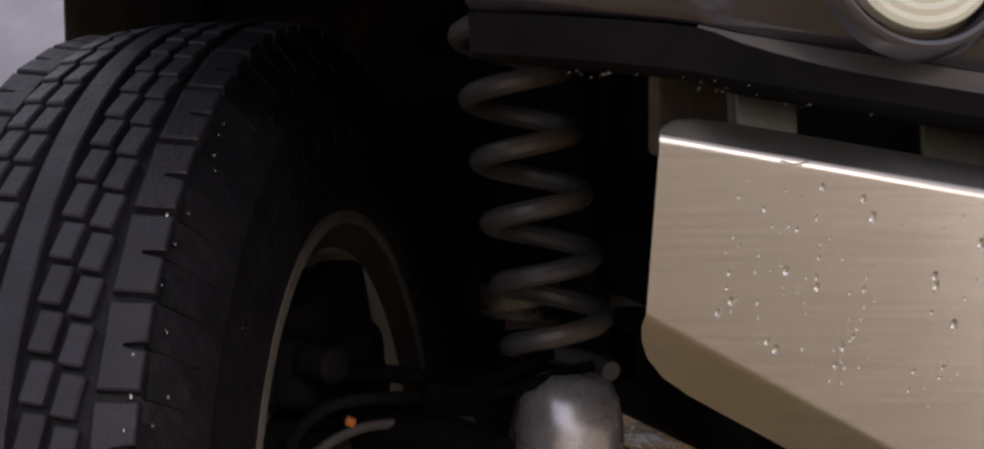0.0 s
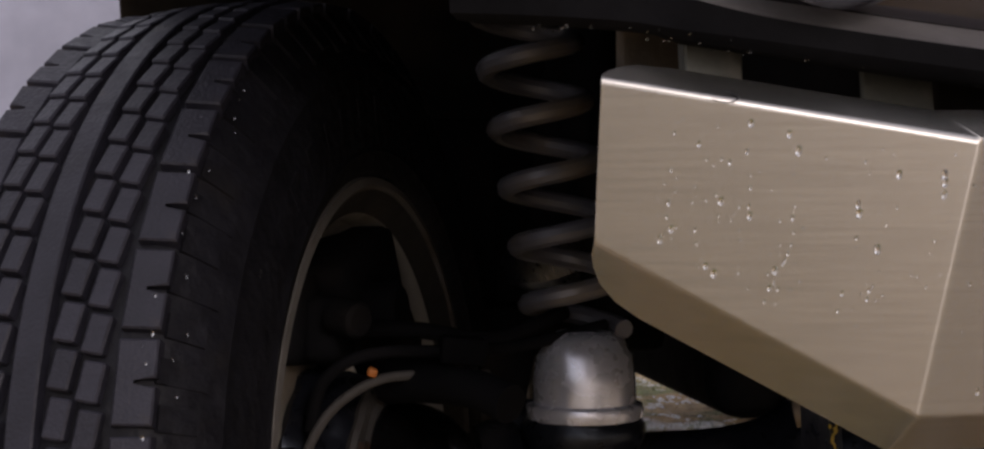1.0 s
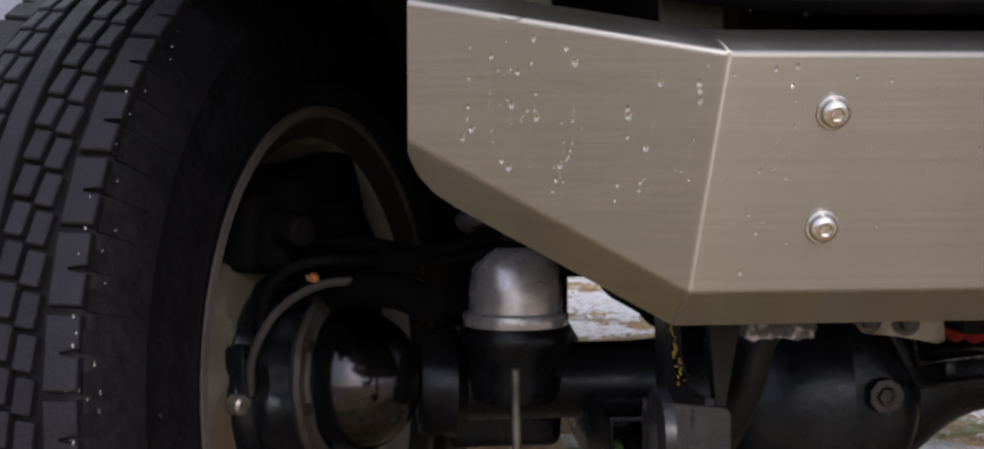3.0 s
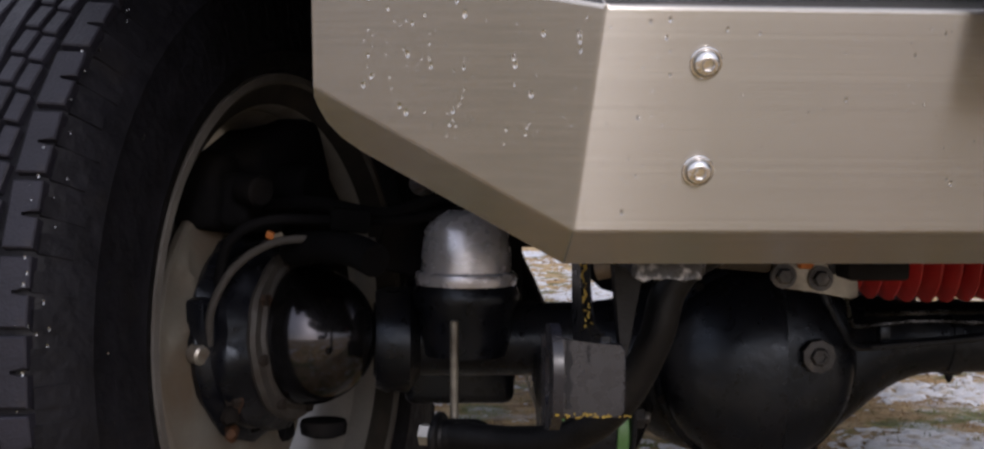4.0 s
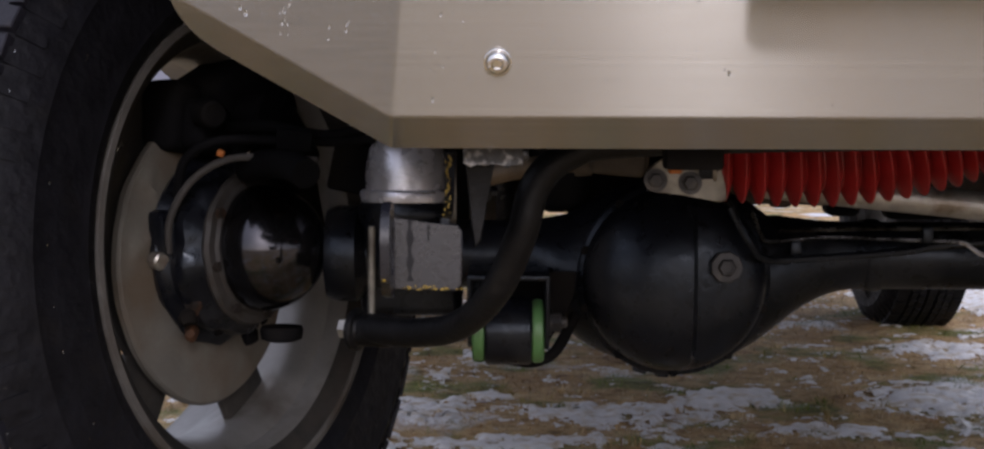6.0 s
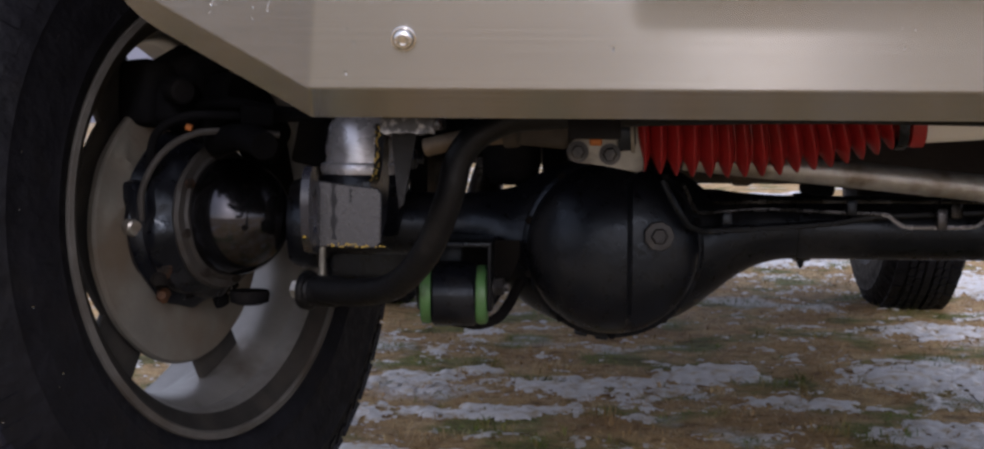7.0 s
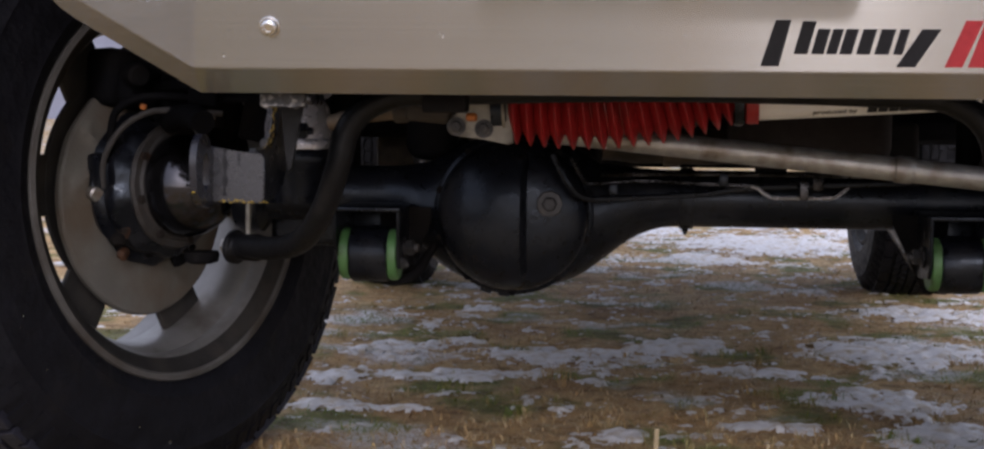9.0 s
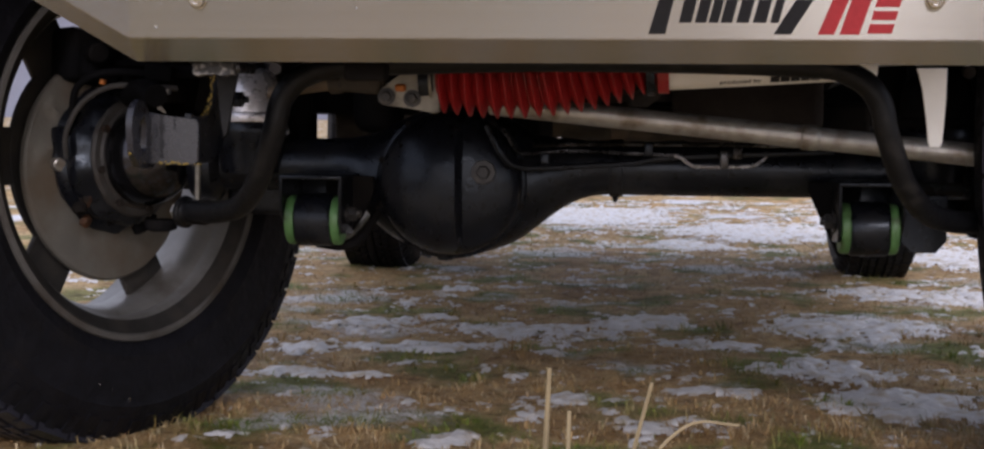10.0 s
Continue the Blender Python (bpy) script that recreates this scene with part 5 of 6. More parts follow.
def wheel(m, near, name, label):
    """A wheel whose local x axis points to the car's middle. near: tread blocks singly on the side that faces forward."""
    rim = bmesh.new()
    turn = pose(0, 0, 0, 0, 90)
    barrel = [(0.2070, 0.0770), (0.2030, 0.0700), (0.2025, 0.0560), (0.1960, 0.0480), (0.1900, 0.0300), (0.1890, 0.0000), (0.1950, -0.0250), (0.2020, -0.0420),
              (0.2030, -0.0700), (0.2200, -0.0800), (0.2250, -0.0850), (0.2200, -0.0880), (0.2080, -0.0800), (0.2080, -0.0500), (0.2070, -0.0300), (0.1950, 0.0), (0.1960, 0.0280), (0.2080, 0.0550), (0.2100, 0.0780), (0.2070, 0.0770)]
    add_lathe(rim, barrel, turn, 96)
    lip = lathe([(0.2240, 0.0830), (0.2290, 0.0850), (0.2345, 0.0895), (0.2330, 0.0925), (0.2270, 0.0935), (0.2245, 0.0915), (0.2240, 0.0830)], turn, 96)
    flare = lathe([(0.2030, 0.0560), (0.2036, 0.0700), (0.2074, 0.0776), (0.2150, 0.0828), (0.2240, 0.0905), (0.2246, 0.0850), (0.2100, 0.0770), (0.2045, 0.0700), (0.2030, 0.0560)], turn, 96)
    ob = part(name, rim, RIM, car, label)
    ob.matrix_local = m
    part("rim_lip", lip, RIM_LIP, ob, "dusty grey wheel lip")
    part("rim_flare", flare, RIM_FLARE, ob, "flared edge inside the lip, coloured dark for recess shade")
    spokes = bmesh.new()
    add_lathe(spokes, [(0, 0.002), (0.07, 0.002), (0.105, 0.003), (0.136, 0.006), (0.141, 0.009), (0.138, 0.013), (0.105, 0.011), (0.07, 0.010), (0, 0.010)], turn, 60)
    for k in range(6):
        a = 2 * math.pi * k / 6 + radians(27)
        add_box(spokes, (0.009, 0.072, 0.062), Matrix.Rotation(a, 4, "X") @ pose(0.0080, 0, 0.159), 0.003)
    part("spoke_disc", spokes, RIM_DARK, ob, "dirty steel wheel disc with six windows, recess shade in its colour")
    part("hub", lathe([(0, 0.03), (0.05, 0.03), (0.055, 0.02), (0.055, -0.05), (0.045, -0.07), (0, -0.075)], turn, 36), BLACK, ob, "black hub")
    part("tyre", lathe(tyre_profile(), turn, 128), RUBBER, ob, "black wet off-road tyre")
    joined = bmesh.new()
    # middle rib
    add_lathe(joined, [(0.361, 0.0092), (0.3702, 0.0088), (0.3714, 0.0076), (0.3716, -0.0076), (0.3704, -0.0088), (0.361, -0.0092)], turn, 128)
    pitch = 2 * math.pi / BLOCKS
    for r, (x, w, share, shift) in enumerate(ROWS):
        height = crown(x) - 0.357
        for k in range(BLOCKS):
            a = (k + shift) * pitch
            spot = Matrix.Rotation(a, 4, "X") @ Matrix.Translation((x, 0, 0.357 + height / 2)) @ pose(0, 0, 0, 0, 8 * x / 0.0625, -9)
            if near and math.sin(a) > 0.1 and math.cos(a) > -0.85:
                key = "tread_block_%d" % r
                me = bpy.data.meshes.get(key) or tread_block_mesh(key, w, pitch * 0.367 * share, height)
                piece("tread_block", me, ob, "", spot)
            else:
                add_box(joined, (w, pitch * 0.367 * share, height), spot, 0)
    for x, w, shift in SHOULDERS:
        height = crown(x) - 0.353
        for k in range(BLOCKS // 2):
            a = (2 * k + shift) * pitch
            spot = Matrix.Rotation(a, 4, "X") @ Matrix.Translation((x, 0, 0.353 + height / 2)) @ pose(0, 0, 0, 0, 9 * x / 0.0625, 0 if x > 0 else 180)
            if near and math.sin(a) > 0.05 and math.cos(a) > -0.9:
                me = bpy.data.meshes.get("shoulder_block") or shoulder_block_mesh("shoulder_block", w, 2 * pitch * 0.367 - 0.0062, height)
                piece("tread_block", me, ob, "", spot)
            else:
                add_box(joined, (w, 2 * pitch * 0.367 - 0.0062, height), spot, 0)
    # lugs down the shoulders, and raised marks on the side that faces the car
    lugs = bmesh.new()
    for side in (-1, 1):
        for k in range(BLOCKS):
            a = (k + (0.0 if side > 0 else 0.5)) * pitch
            tall = 0.026 if k % 2 else 0.034
            add_box(lugs, (0.010, pitch * 0.33 * 0.60, tall), Matrix.Rotation(a, 4, "X") @ Matrix.Translation((side * 0.0795, 0, 0.3500 - tall * 0.25)) @ pose(0, 0, 0, 0, side * -32), 0)
    for k in range(48):
        if k % 12 < 7:
            add_box(lugs, (0.0032, 0.008 + 0.004 * (k % 3), 0.020), Matrix.Rotation(2 * math.pi * k / 48, 4, "X") @ Matrix.Translation((0.0985, 0, 0.284)), 0)
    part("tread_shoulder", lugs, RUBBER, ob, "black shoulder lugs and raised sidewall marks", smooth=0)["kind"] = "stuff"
    # rear treads take the blacker rubber: shade under the car put into colour
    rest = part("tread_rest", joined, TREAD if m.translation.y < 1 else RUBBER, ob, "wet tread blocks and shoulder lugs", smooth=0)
    rest["kind"] = "stuff"
    return ob


def wheel_pose(x, y, steer, flip=False):
    return Matrix.Translation((x, y, 0.3476)) @ Matrix.Rotation(-steer, 4, "Z") @ Matrix.Rotation(radians(-3.0) if steer else 0.0, 4, "Y") @ (pose(0, 0, 0, 0, 0, 180) if flip else Matrix.Identity(4))


fl = wheel(wheel_pose(-0.651, 0.020, STEER), True, "front_wheel", "grey steel front wheel with a wet off-road tyre, turned outwards")
rnd = random.Random(17)
for _ in range(46):
    a, x = radians(rnd.uniform(35, 120)), rnd.uniform(0.066, 0.088)
    out = Matrix.Rotation(a, 3, "X") @ Vector((0.35 + 12 * max(0.0, x - 0.072), 0, 1)).normalized()
    spot = Matrix.Rotation(a, 3, "X") @ Vector((x, 0, 0.3655 - 0.9 * max(0.0, x - 0.074)))
    drop(spot, out, (Matrix.Rotation(a, 3, "X") @ Vector((0, 1, 0))), 0.0006 + 0.0010 * rnd.random(), fl)
for _ in range(80):
    a, r = radians(rnd.uniform(50, 185)), rnd.uniform(0.246, 0.345)
    spot = Matrix.Rotation(a, 3, "X") @ Vector((0.0998 - 0.45 * max(0.0, r - 0.300) ** 1.05 - 0.08 * max(0.0, 0.275 - r), 0, r))
    drop(spot, Vector((0.98, 0, 0)) + 0.2 * (Matrix.Rotation(a, 3, "X") @ Vector((0, 0, 1))), Matrix.Rotation(a, 3, "X") @ Vector((0, 1, 0)), 0.0005 + 0.0012 * rnd.random() ** 2, fl)
wheel(wheel_pose(0.651, 0.020, STEER, True), False, "front_wheel", "grey steel front wheel with a wet off-road tyre")
wheel(wheel_pose(-0.655, 2.25, 0), False, "rear_wheel", "grey steel rear wheel with a wet off-road tyre")
wheel(wheel_pose(0.655, 2.25, 0, True), False, "rear_wheel", "grey steel rear wheel with a wet off-road tyre")


# -- knuckle and brake parts inside the front wheel, turned with it
def knuckle():
    m = wheel_pose(-0.651, 0.020, STEER)
    turn = m @ pose(0, 0, 0, 0, 90)
    # dust shield: a pressed sheet with a bent facet, a raised rib and a rolled rim, hung a little low
    bm = bmesh.new()
    rib = [Vector((-0.089, 0.070)), Vector((-0.066, 0.028)), Vector((-0.112, 0.006))]

    def shield_lift(y, z, r):
        out = 0.036 - 0.006 * max(0.0, (r - 0.085) / 0.065) ** 2
        out -= 0.07 * max(0.0, 0.82 * y - 0.57 * z - 0.030)
        p = Vector((y, z))
        near = min((p - (a + (b - a) * max(0.0, min(1.0, (p - a).dot(b - a) / (b - a).length_squared)))).length for a, b in zip(rib, rib[1:]))
        return out + 0.0045 * max(0.0, 1 - (near / 0.008) ** 2) + 0.0015 * noise.noise(Vector((y * 30, z * 30, 4)))

    rows = []
    for r in [0.046 + 0.097 * k / 26 for k in range(27)]:
        line = []
        for k in range(96):
            a = 2 * math.pi * k / 96
            y, z = 0.013 + r * math.cos(a), min(0.114 - 0.7 * max(0.0, r * math.cos(a) + 0.02), -0.013 + r * math.sin(a))
            line.append(bm.verts.new(m @ Vector((shield_lift(y, z, r), y, z))))
        rows.append(line)
    for r, x in ((0.1455, -0.003), (0.1455, -0.009), (0.1430, -0.009), (0.1420, -0.004)):
        spots = [(0.013 + r * math.cos(a), min(0.115 - 0.7 * max(0.0, r * math.cos(a) + 0.02), -0.013 + r * math.sin(a))) for a in (2 * math.pi * k / 96 for k in range(96))]
        rows.append([bm.verts.new(m @ Vector((shield_lift(y, z, r) + x, y, z))) for y, z in spots])
    for p, q in zip(rows, rows[1:]):
        for k in range(96):
            bm.faces.new((p[k], p[(k + 1) % 96], q[(k + 1) % 96], q[k]))
    part("dust_shield", bm, DUST, car, "pale weathered brake dust shield, rusty at its middle")
    ring = lathe([(0.050, 0.034), (0.091, 0.036), (0.094, 0.042), (0.090, 0.050), (0.084, 0.056), (0.086, 0.062), (0.085, 0.070), (0.078, 0.076), (0.070, 0.084), (0.056, 0.084)], turn, 72)
    case = part("steering_knuckle", lumpy(ring, 0.006, 38), BLACK, car, "black greasy steering knuckle casing")
    part("seal_ring", lumpy(lathe([(0.060, 0.082), (0.0735, 0.082), (0.0755, 0.086), (0.0735, 0.0905), (0.066, 0.092), (0.064, 0.0955), (0.060, 0.0955)], turn, 64), 0.0015, 50), SEAL, case, "muddy grey seal retainer ring")
    for k in range(8):
        a = 2 * math.pi * k / 8 + 0.2
        p0 = m @ Vector((0.0895, 0.067 * math.cos(a), 0.067 * math.sin(a)))
        p1 = m @ Vector((0.097, 0.067 * math.cos(a), 0.067 * math.sin(a)))
        part("seal_bolt", lathe([(0, 0), (0.0055, 0), (0.0055, 0.006), (0, 0.007)], frame_to(p0, p1)[0], 6), RUST, case, smooth=20)
    c = m @ Vector((0.102, 0.0, 0.0))
    ball = bmesh.new()
    bmesh.ops.create_uvsphere(ball, u_segments=40, v_segments=24, radius=0.062, matrix=Matrix.Translation(c))
    part("pivot_ball", ball, BALL, case, "greased bright steel pivot ball", smooth=180)
    part("axle_flange", lathe([(0.030, -0.02), (0.044, -0.02), (0.048, -0.010), (0.048, 0.010), (0.034, 0.02), (0.030, 0.02)], pose(-0.478, 0, AX_Z, 0, 90), 36), BLACK, case, "black tube flange")
    for zz, h in ((0.075, 1), (-0.075, -1)):
        k = 1.0 if h > 0 else 0.68
        cap = lathe([(0, 0), (0.030 * k, 0), (0.032 * k, 0.004), (0.030 * k, 0.018 * k), (0.020 * k, 0.022 * k), (0, 0.022 * k)], Matrix.Translation((-0.545, -0.002, 0.3476 + zz)) @ (Matrix.Identity(4) if h > 0 else pose(0, 0, 0, 180)), 32)
        part("king_pin_cap", cap, UNDER, case, "greasy king pin cap")
    rnd = random.Random(5)
    for k in range(16):
        a = radians(rnd.uniform(185, 345))
        r = rnd.uniform(0.072, 0.100)
        clump = bmesh.new()
        bmesh.ops.create_icosphere(clump, subdivisions=2, radius=1.0)
        for v in clump.verts:
            v.co *= 1 + 0.45 * noise.noise(v.co * 1.7 + Vector((k, 0, 0)))
        s = rnd.uniform(0.004, 0.011)
        bmesh.ops.transform(clump, matrix=m @ Matrix.Translation((rnd.uniform(0.036, 0.066), r * math.cos(a), r * math.sin(a))) @ Matrix.Diagonal((s * 0.7, s * 1.2, s, 1)), verts=clump.verts)
        part("mud_clump", clump, RUST if k % 3 else UNDER, case, "caked rusty mud")
    # caliper and hoses
    cal = bmesh.new()
    add_box(cal, (0.075, 0.125, 0.085), m @ pose(0.040, 0.050, 0.148, 22), 0.014, 3)
    add_box(cal, (0.045, 0.125, 0.070), m @ pose(0.030, -0.004, 0.128, -6), 0.012, 3)
    add_box(cal, (0.030, 0.050, 0.050), m @ pose(0.062, -0.030, 0.120, -14), 0.010, 3)
    add_lathe(cal, [(0, 0), (0.022, 0), (0.024, 0.004), (0.024, 0.03), (0.020, 0.034), (0, 0.034)], m @ pose(0.070, 0.02, 0.128, 0, 90), 28)
    for turned, off, thick in ((-45, 0.056, 0.050), (-76, 0.050, 0.034)):
        part("caliper_bracket", lumpy(box((thick, 0.100, 0.056), m @ pose(0, 0, 0, turned) @ pose(off, 0, 0.148), 0.012, 3), 0.0025, 45), UNDER, case, "greasy black caliper bracket")
    part("brake_caliper", cal, UNDER, case, "greasy black brake caliper")
    lug = m @ Vector((0.040, -0.090, -0.004))
    part("shield_bolt", lathe([(0, 0), (0.009, 0), (0.009, 0.010), (0.007, 0.012), (0, 0.012)], frame_to(lug, lug + (m.to_3x3() @ Vector((0.02, -0.006, -0.004))))[0], 20), ZINC, case, "bright bolt on the shield")
    part("shield_lug", box((0.020, 0.024, 0.050), m @ pose(0.044, -0.082, 0.018), 0.006), BLACK, case, "black lug")
    part("brake_hose", sweep([(-0.640, -0.080, 0.352), (-0.637, -0.085, 0.385), (-0.617, -0.085, 0.420), (-0.582, -0.085, 0.441), (-0.537, -0.082, 0.4425), (-0.50, -0.07, 0.440)], 0.0037, 10), HOSE, case, "dusty grey brake hose")
    part("hose_fitting", box((0.007, 0.007, 0.006), pose(-0.588, -0.089, 0.447, 10, 20), 0.0015), ORANGE, case, "small orange fitting")
    part("hose_clip", box((0.012, 0.010, 0.006), pose(-0.512, -0.082, 0.436, 0, 8), 0.0015), ZINC, case, "small bare clip")
    part("sensor_plug", lumpy(box((0.034, 0.022, 0.020), pose(-0.520, -0.075, 0.459, 0, 6), 0.004), 0.002, 90), UNDER, case, "black sensor plug")
    part("caliper_piston", lathe([(0, 0), (0.012, 0), (0.0135, 0.002), (0.0135, 0.024), (0.011, 0.027), (0, 0.027)], frame_to((-0.612, -0.060, 0.486), (-0.590, -0.085, 0.482))[0], 24), UNDER, case, "dull grey caliper piston housing")
    part("brake_hose", sweep([(-0.632, -0.080, 0.405), (-0.622, -0.085, 0.441), (-0.590, -0.080, 0.4585), (-0.527, -0.070, 0.4585), (-0.47, -0.05, 0.458), (-0.40, -0.03, 0.47)], 0.0046, 10), UNDER, case, "black rubber hose")
    part("hose_bracket", lumpy(box((0.042, 0.018, 0.050), pose(-0.474, 0.000, 0.432, 0, 12), 0.004, 2), 0.002, 60), UNDER, case, "dark hose bracket over the axle")
    part("wire_loom", sweep([(-0.60, -0.02, 0.47), (-0.55, -0.05, 0.472), (-0.49, -0.05, 0.463), (-0.43, -0.02, 0.48)], 0.0062, 10), UNDER, case, "black wiring loom")
    part("steering_arm", sweep([(-0.57, -0.04, 0.43), (-0.55, -0.08, 0.436), (-0.52, -0.12, 0.437), (-0.50, -0.15, 0.43)], 0.014, 12), UNDER, case, "black steering arm")


knuckle()


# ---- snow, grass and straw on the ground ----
# real snow patches; the far ones are widened to stand for brighter light
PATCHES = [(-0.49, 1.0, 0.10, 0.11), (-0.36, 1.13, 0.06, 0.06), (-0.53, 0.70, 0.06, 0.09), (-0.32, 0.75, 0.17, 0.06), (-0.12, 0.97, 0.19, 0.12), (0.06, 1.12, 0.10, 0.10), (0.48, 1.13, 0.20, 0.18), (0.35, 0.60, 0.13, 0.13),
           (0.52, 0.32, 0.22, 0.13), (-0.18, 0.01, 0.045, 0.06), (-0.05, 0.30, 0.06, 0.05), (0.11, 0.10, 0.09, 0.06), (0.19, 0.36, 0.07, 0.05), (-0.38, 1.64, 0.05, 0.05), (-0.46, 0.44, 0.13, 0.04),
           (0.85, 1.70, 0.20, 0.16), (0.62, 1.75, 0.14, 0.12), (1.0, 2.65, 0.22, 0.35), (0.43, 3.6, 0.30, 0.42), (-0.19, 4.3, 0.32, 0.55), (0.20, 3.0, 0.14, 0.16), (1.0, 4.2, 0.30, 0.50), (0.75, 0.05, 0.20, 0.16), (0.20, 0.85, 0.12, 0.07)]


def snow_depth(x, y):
    best = -1.0
    for cx, cy, rx, ry in PATCHES:
        best = max(best, 1.0 - ((x - cx) / rx) ** 2 - ((y - cy) / ry) ** 2)
    best = min(0.7, max(best, -0.42))
    rough = noise.noise(Vector((x * 6, y * 7, 5))) * 0.55 + noise.noise(Vector((x * 19, y * 15, 9))) * 0.85 + noise.noise(Vector((x * 52, y * 44, 2))) * 0.85 + noise.noise(Vector((x * 120, y * 105, 7))) * 0.55
    # thin lacy snow added on the far lawn, lightening it as open daylight would
    far_lightening = max(0.0, min(1.0, (y - 2.3) / 0.9))
    return 0.0062 * (best * 1.05 + rough * 1.15 - 0.17 + 0.18 * far_lightening)


def snow():
    cell = 0.008
    nx, ny = int(3.0 / cell), int(6.4 / cell)
    keep, verts, faces = {}, [], []

    def vert(i, j):
        if (i, j) not in keep:
            x, y = -1.5 + i * cell, -0.9 + j * cell
            keep[(i, j)] = len(verts)
            verts.append((x, y, GROUND_LOW + bumps(x, y) + max(-0.004, min(0.0085, snow_depth(x, y) + 0.0012))))
        return keep[(i, j)]

    for j in range(ny):
        for i in range(nx):
            x, y = -1.5 + (i + 0.5) * cell, -0.9 + (j + 0.5) * cell
            if snow_depth(x, y) > -0.0004:
                faces.append((vert(i, j), vert(i + 1, j), vert(i + 1, j + 1), vert(i, j + 1)))
    me = bpy.data.meshes.new("snow_patches")
    me.from_pydata(verts, [], faces)
    me.materials.append(SNOW)
    me.shade_smooth()
    return tagged(new("snow_patches", me), "thin melting snow patches lying on the lawn", "snow", kind="stuff")


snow()


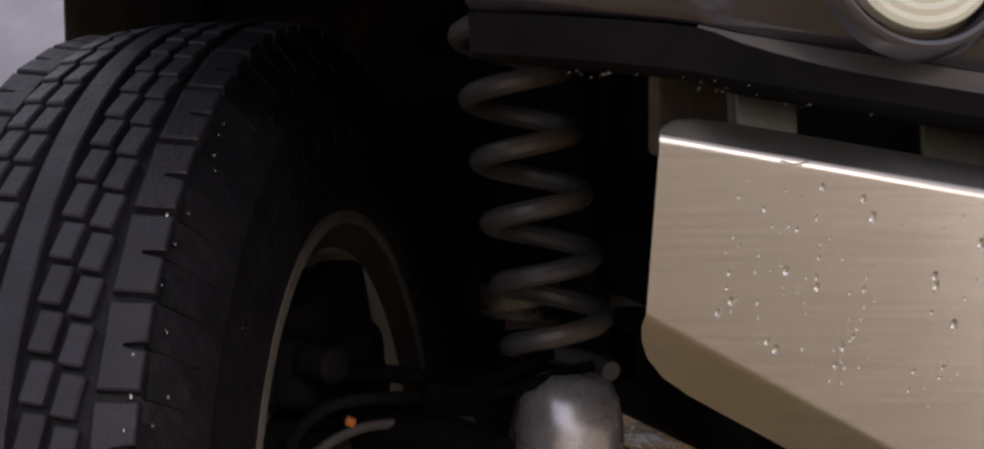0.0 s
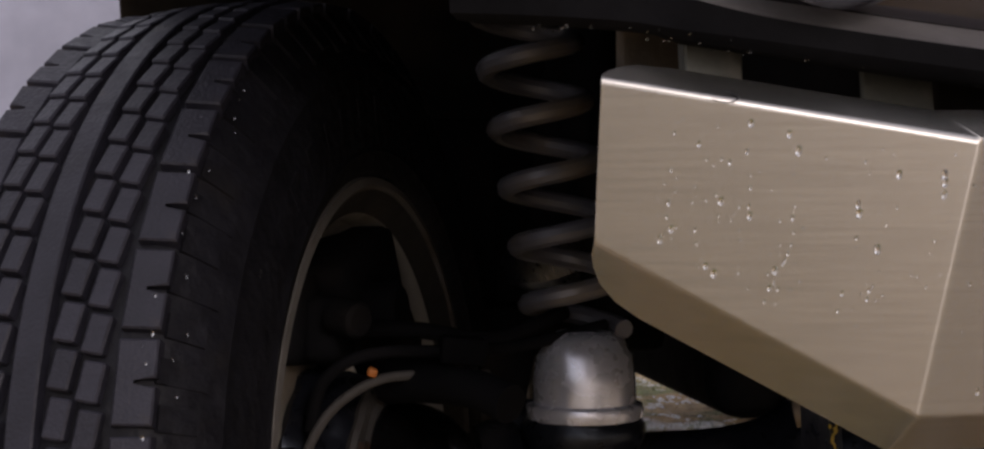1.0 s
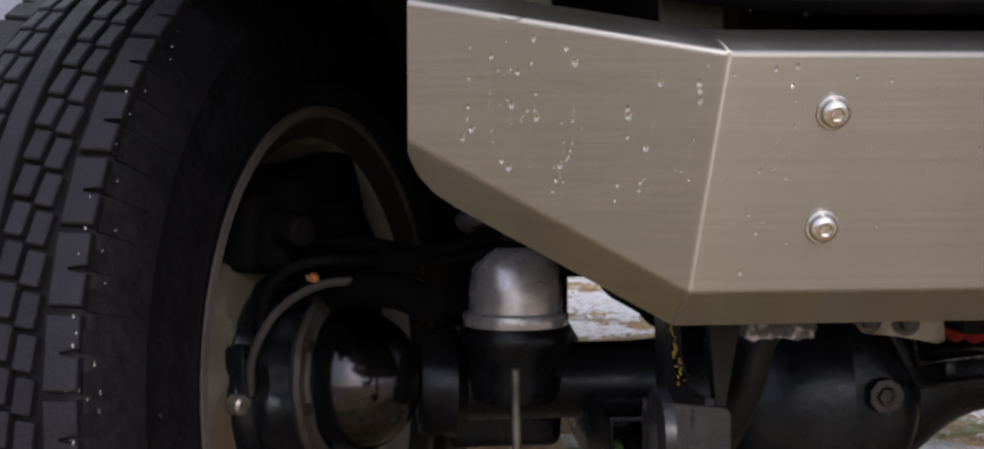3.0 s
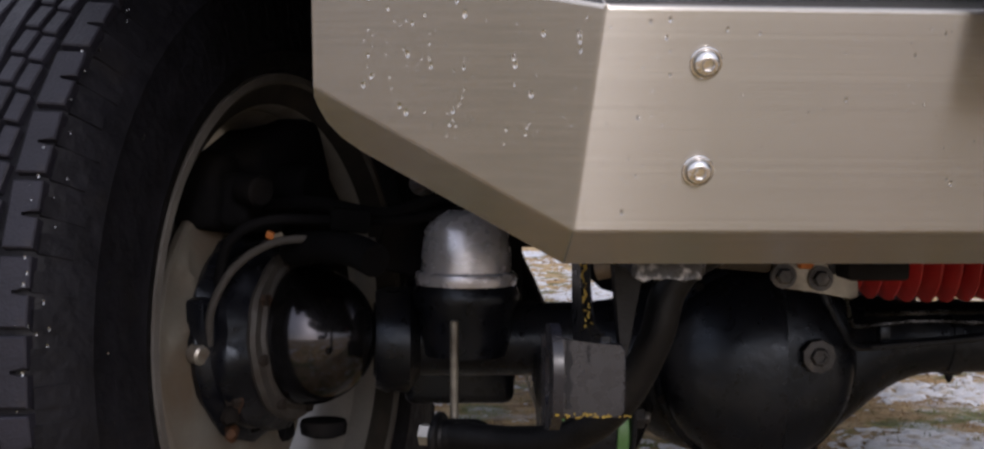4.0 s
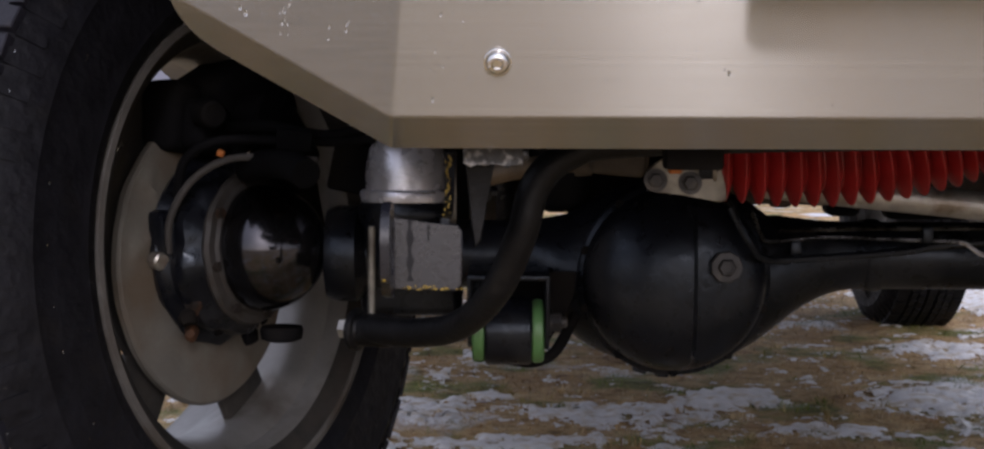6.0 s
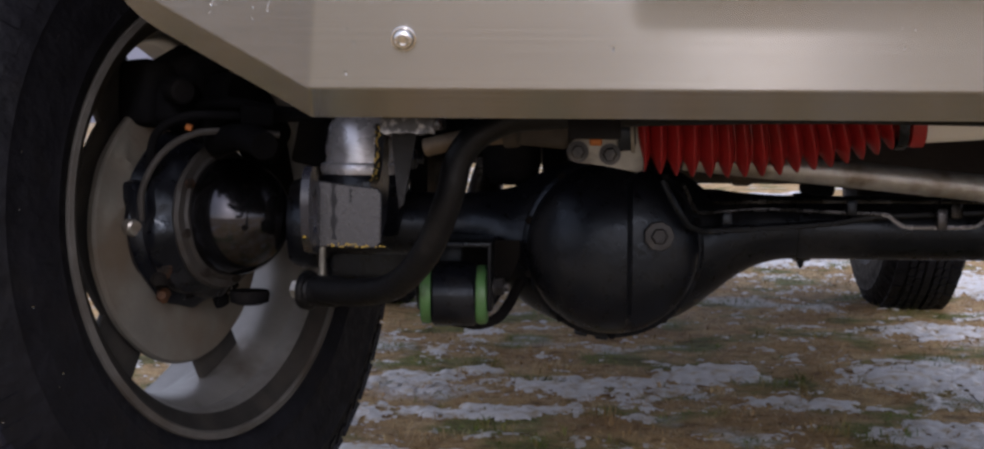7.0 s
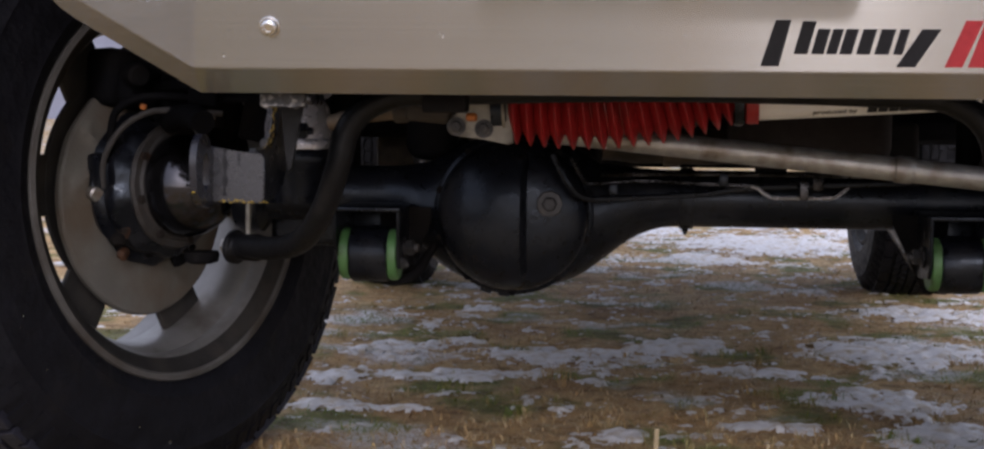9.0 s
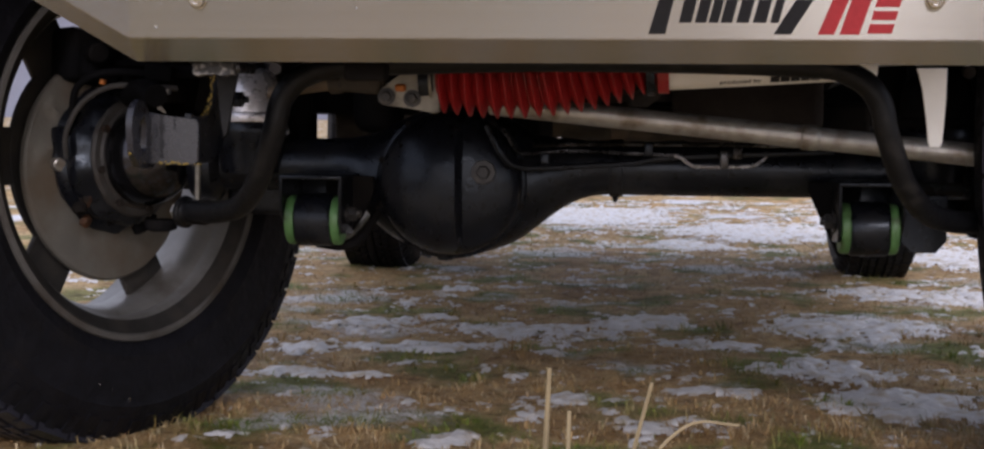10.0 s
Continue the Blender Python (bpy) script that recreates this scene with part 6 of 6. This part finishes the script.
def grass(count=230000):
    rnd = np.random.default_rng(3)
    verts, faces = [], []
    made = 0
    while made < count:
        x, y = rnd.uniform(-1.1, 1.0), -0.5 + 4.2 * rnd.random() ** 1.8
        tuft = noise.noise(Vector((x * 6, y * 6, 11)))
        if snow_depth(x, y) > 0.0 and rnd.random() < 0.78:
            made += 1
            continue
        a = rnd.uniform(0, 2 * math.pi)
        if rnd.random() < 0.90:
            h, lean = 0.0025 + 0.004 * rnd.random(), 0.0
            lean = (0.012 + 0.024 * rnd.random()) / h
        else:
            h = (0.006 + 0.011 * rnd.random()) * (1.0 + 0.9 * max(0.0, tuft))
            lean = rnd.uniform(0.6, 2.2)
        w = 0.0005 + 0.0007 * rnd.random()
        dx, dy = math.cos(a), math.sin(a)
        z = GROUND_LOW + bumps(x, y) - 0.001
        k = len(verts)
        droop = 0.95 if lean < 0.8 else 0.62
        for along, rise, wide in ((0.0, 0.0, 1.0), (0.45, 0.55, 0.8)):
            verts += [(x + dx * h * lean * along - dy * w * wide, y + dy * h * lean * along + dx * w * wide, z + h * rise), (x + dx * h * lean * along + dy * w * wide, y + dy * h * lean * along - dx * w * wide, z + h * rise)]
        verts.append((x + dx * h * lean, y + dy * h * lean, z + h * droop))
        faces += [(k, k + 1, k + 3, k + 2), (k + 2, k + 3, k + 4)]
        made += 1
    # tufts: longer blades in clumps, nearest the front
    for _ in range(900):
        cx, cy = rnd.uniform(-1.0, 0.9), -0.48 + 1.7 * rnd.random() ** 1.6
        if noise.noise(Vector((cx * 4, cy * 4, 21))) < -0.05 or snow_depth(cx, cy) > 0.001:
            continue
        size = rnd.uniform(0.012, 0.028)
        for _ in range(16):
            a, r = rnd.uniform(0, 2 * math.pi), abs(rnd.normal(0, 0.010))
            x, y = cx + math.cos(a) * r, cy + math.sin(a) * r
            h, w = size * rnd.uniform(0.4, 1.0), 0.0005 + 0.0006 * rnd.random()
            b, lean = a + rnd.normal(0, 0.9), rnd.uniform(0.3, 1.5)
            dx, dy, z, k = math.cos(b), math.sin(b), GROUND_LOW + bumps(x, y) - 0.001, len(verts)
            for along, rise, wide in ((0.0, 0.0, 1.0), (0.4, 0.7, 0.8)):
                verts += [(x + dx * h * lean * along - dy * w * wide, y + dy * h * lean * along + dx * w * wide, z + h * rise), (x + dx * h * lean * along + dy * w * wide, y + dy * h * lean * along - dx * w * wide, z + h * rise)]
            verts.append((x + dx * h * lean, y + dy * h * lean, z + h * (0.95 if lean < 0.8 else 0.75)))
            faces += [(k, k + 1, k + 3, k + 2), (k + 2, k + 3, k + 4)]
    for _ in range(700):
        cx, cy = rnd.uniform(-1.05, 0.9), 0.02 + abs(rnd.normal(0, 0.20))
        if noise.noise(Vector((cx * 3.1, cy * 3.1, 33))) < -0.02 or snow_depth(cx, cy) > 0.0008:
            continue
        size = rnd.uniform(0.012, 0.025)
        for _ in range(14):
            a, r = rnd.uniform(0, 2 * math.pi), abs(rnd.normal(0, 0.012))
            x, y = cx + math.cos(a) * r, cy + math.sin(a) * r
            h, w = size * rnd.uniform(0.4, 1.0), 0.0004 + 0.0005 * rnd.random()
            b, lean = a + rnd.normal(0, 0.9), rnd.uniform(0.5, 1.9)
            dx, dy, z, k = math.cos(b), math.sin(b), GROUND_LOW + bumps(x, y) - 0.001, len(verts)
            for along, rise, wide in ((0.0, 0.0, 1.0), (0.4, 0.7, 0.8)):
                verts += [(x + dx * h * lean * along - dy * w * wide, y + dy * h * lean * along + dx * w * wide, z + h * rise), (x + dx * h * lean * along + dy * w * wide, y + dy * h * lean * along - dx * w * wide, z + h * rise)]
            verts.append((x + dx * h * lean, y + dy * h * lean, z + h * (0.9 if lean < 0.9 else 0.68)))
            faces += [(k, k + 1, k + 3, k + 2), (k + 2, k + 3, k + 4)]
    me = bpy.data.meshes.new("grass")
    me.from_pydata(verts, [], faces)
    me.materials.append(GRASS)
    return tagged(new("grass", me), "short dry straw-coloured lawn grass with green blades", "grass", kind="stuff")


grass()


def stalk(points, r):
    bm = sweep(points, lambda t: r * (1 - 0.45 * t), 7)
    ob = part("straw_stalk", bm, STRAW, None)
    return tagged(ob, "single dry pale straw stalk standing in the lawn", "stalk", "straw stalks in front of the car")


stalk([(-0.004, -0.60, -0.01), (-0.002, -0.60, 0.10), (0.002, -0.61, 0.195)], 0.0036)
stalk([(0.018, -0.62, -0.01), (0.019, -0.62, 0.08), (0.020, -0.62, 0.160)], 0.0032)
stalk([(0.055, -0.60, -0.01), (0.068, -0.60, 0.09), (0.090, -0.61, 0.185)], 0.0029)
stalk([(0.050, -0.62, -0.01), (0.080, -0.62, 0.10), (0.120, -0.62, 0.150), (0.165, -0.61, 0.150)], 0.0020)
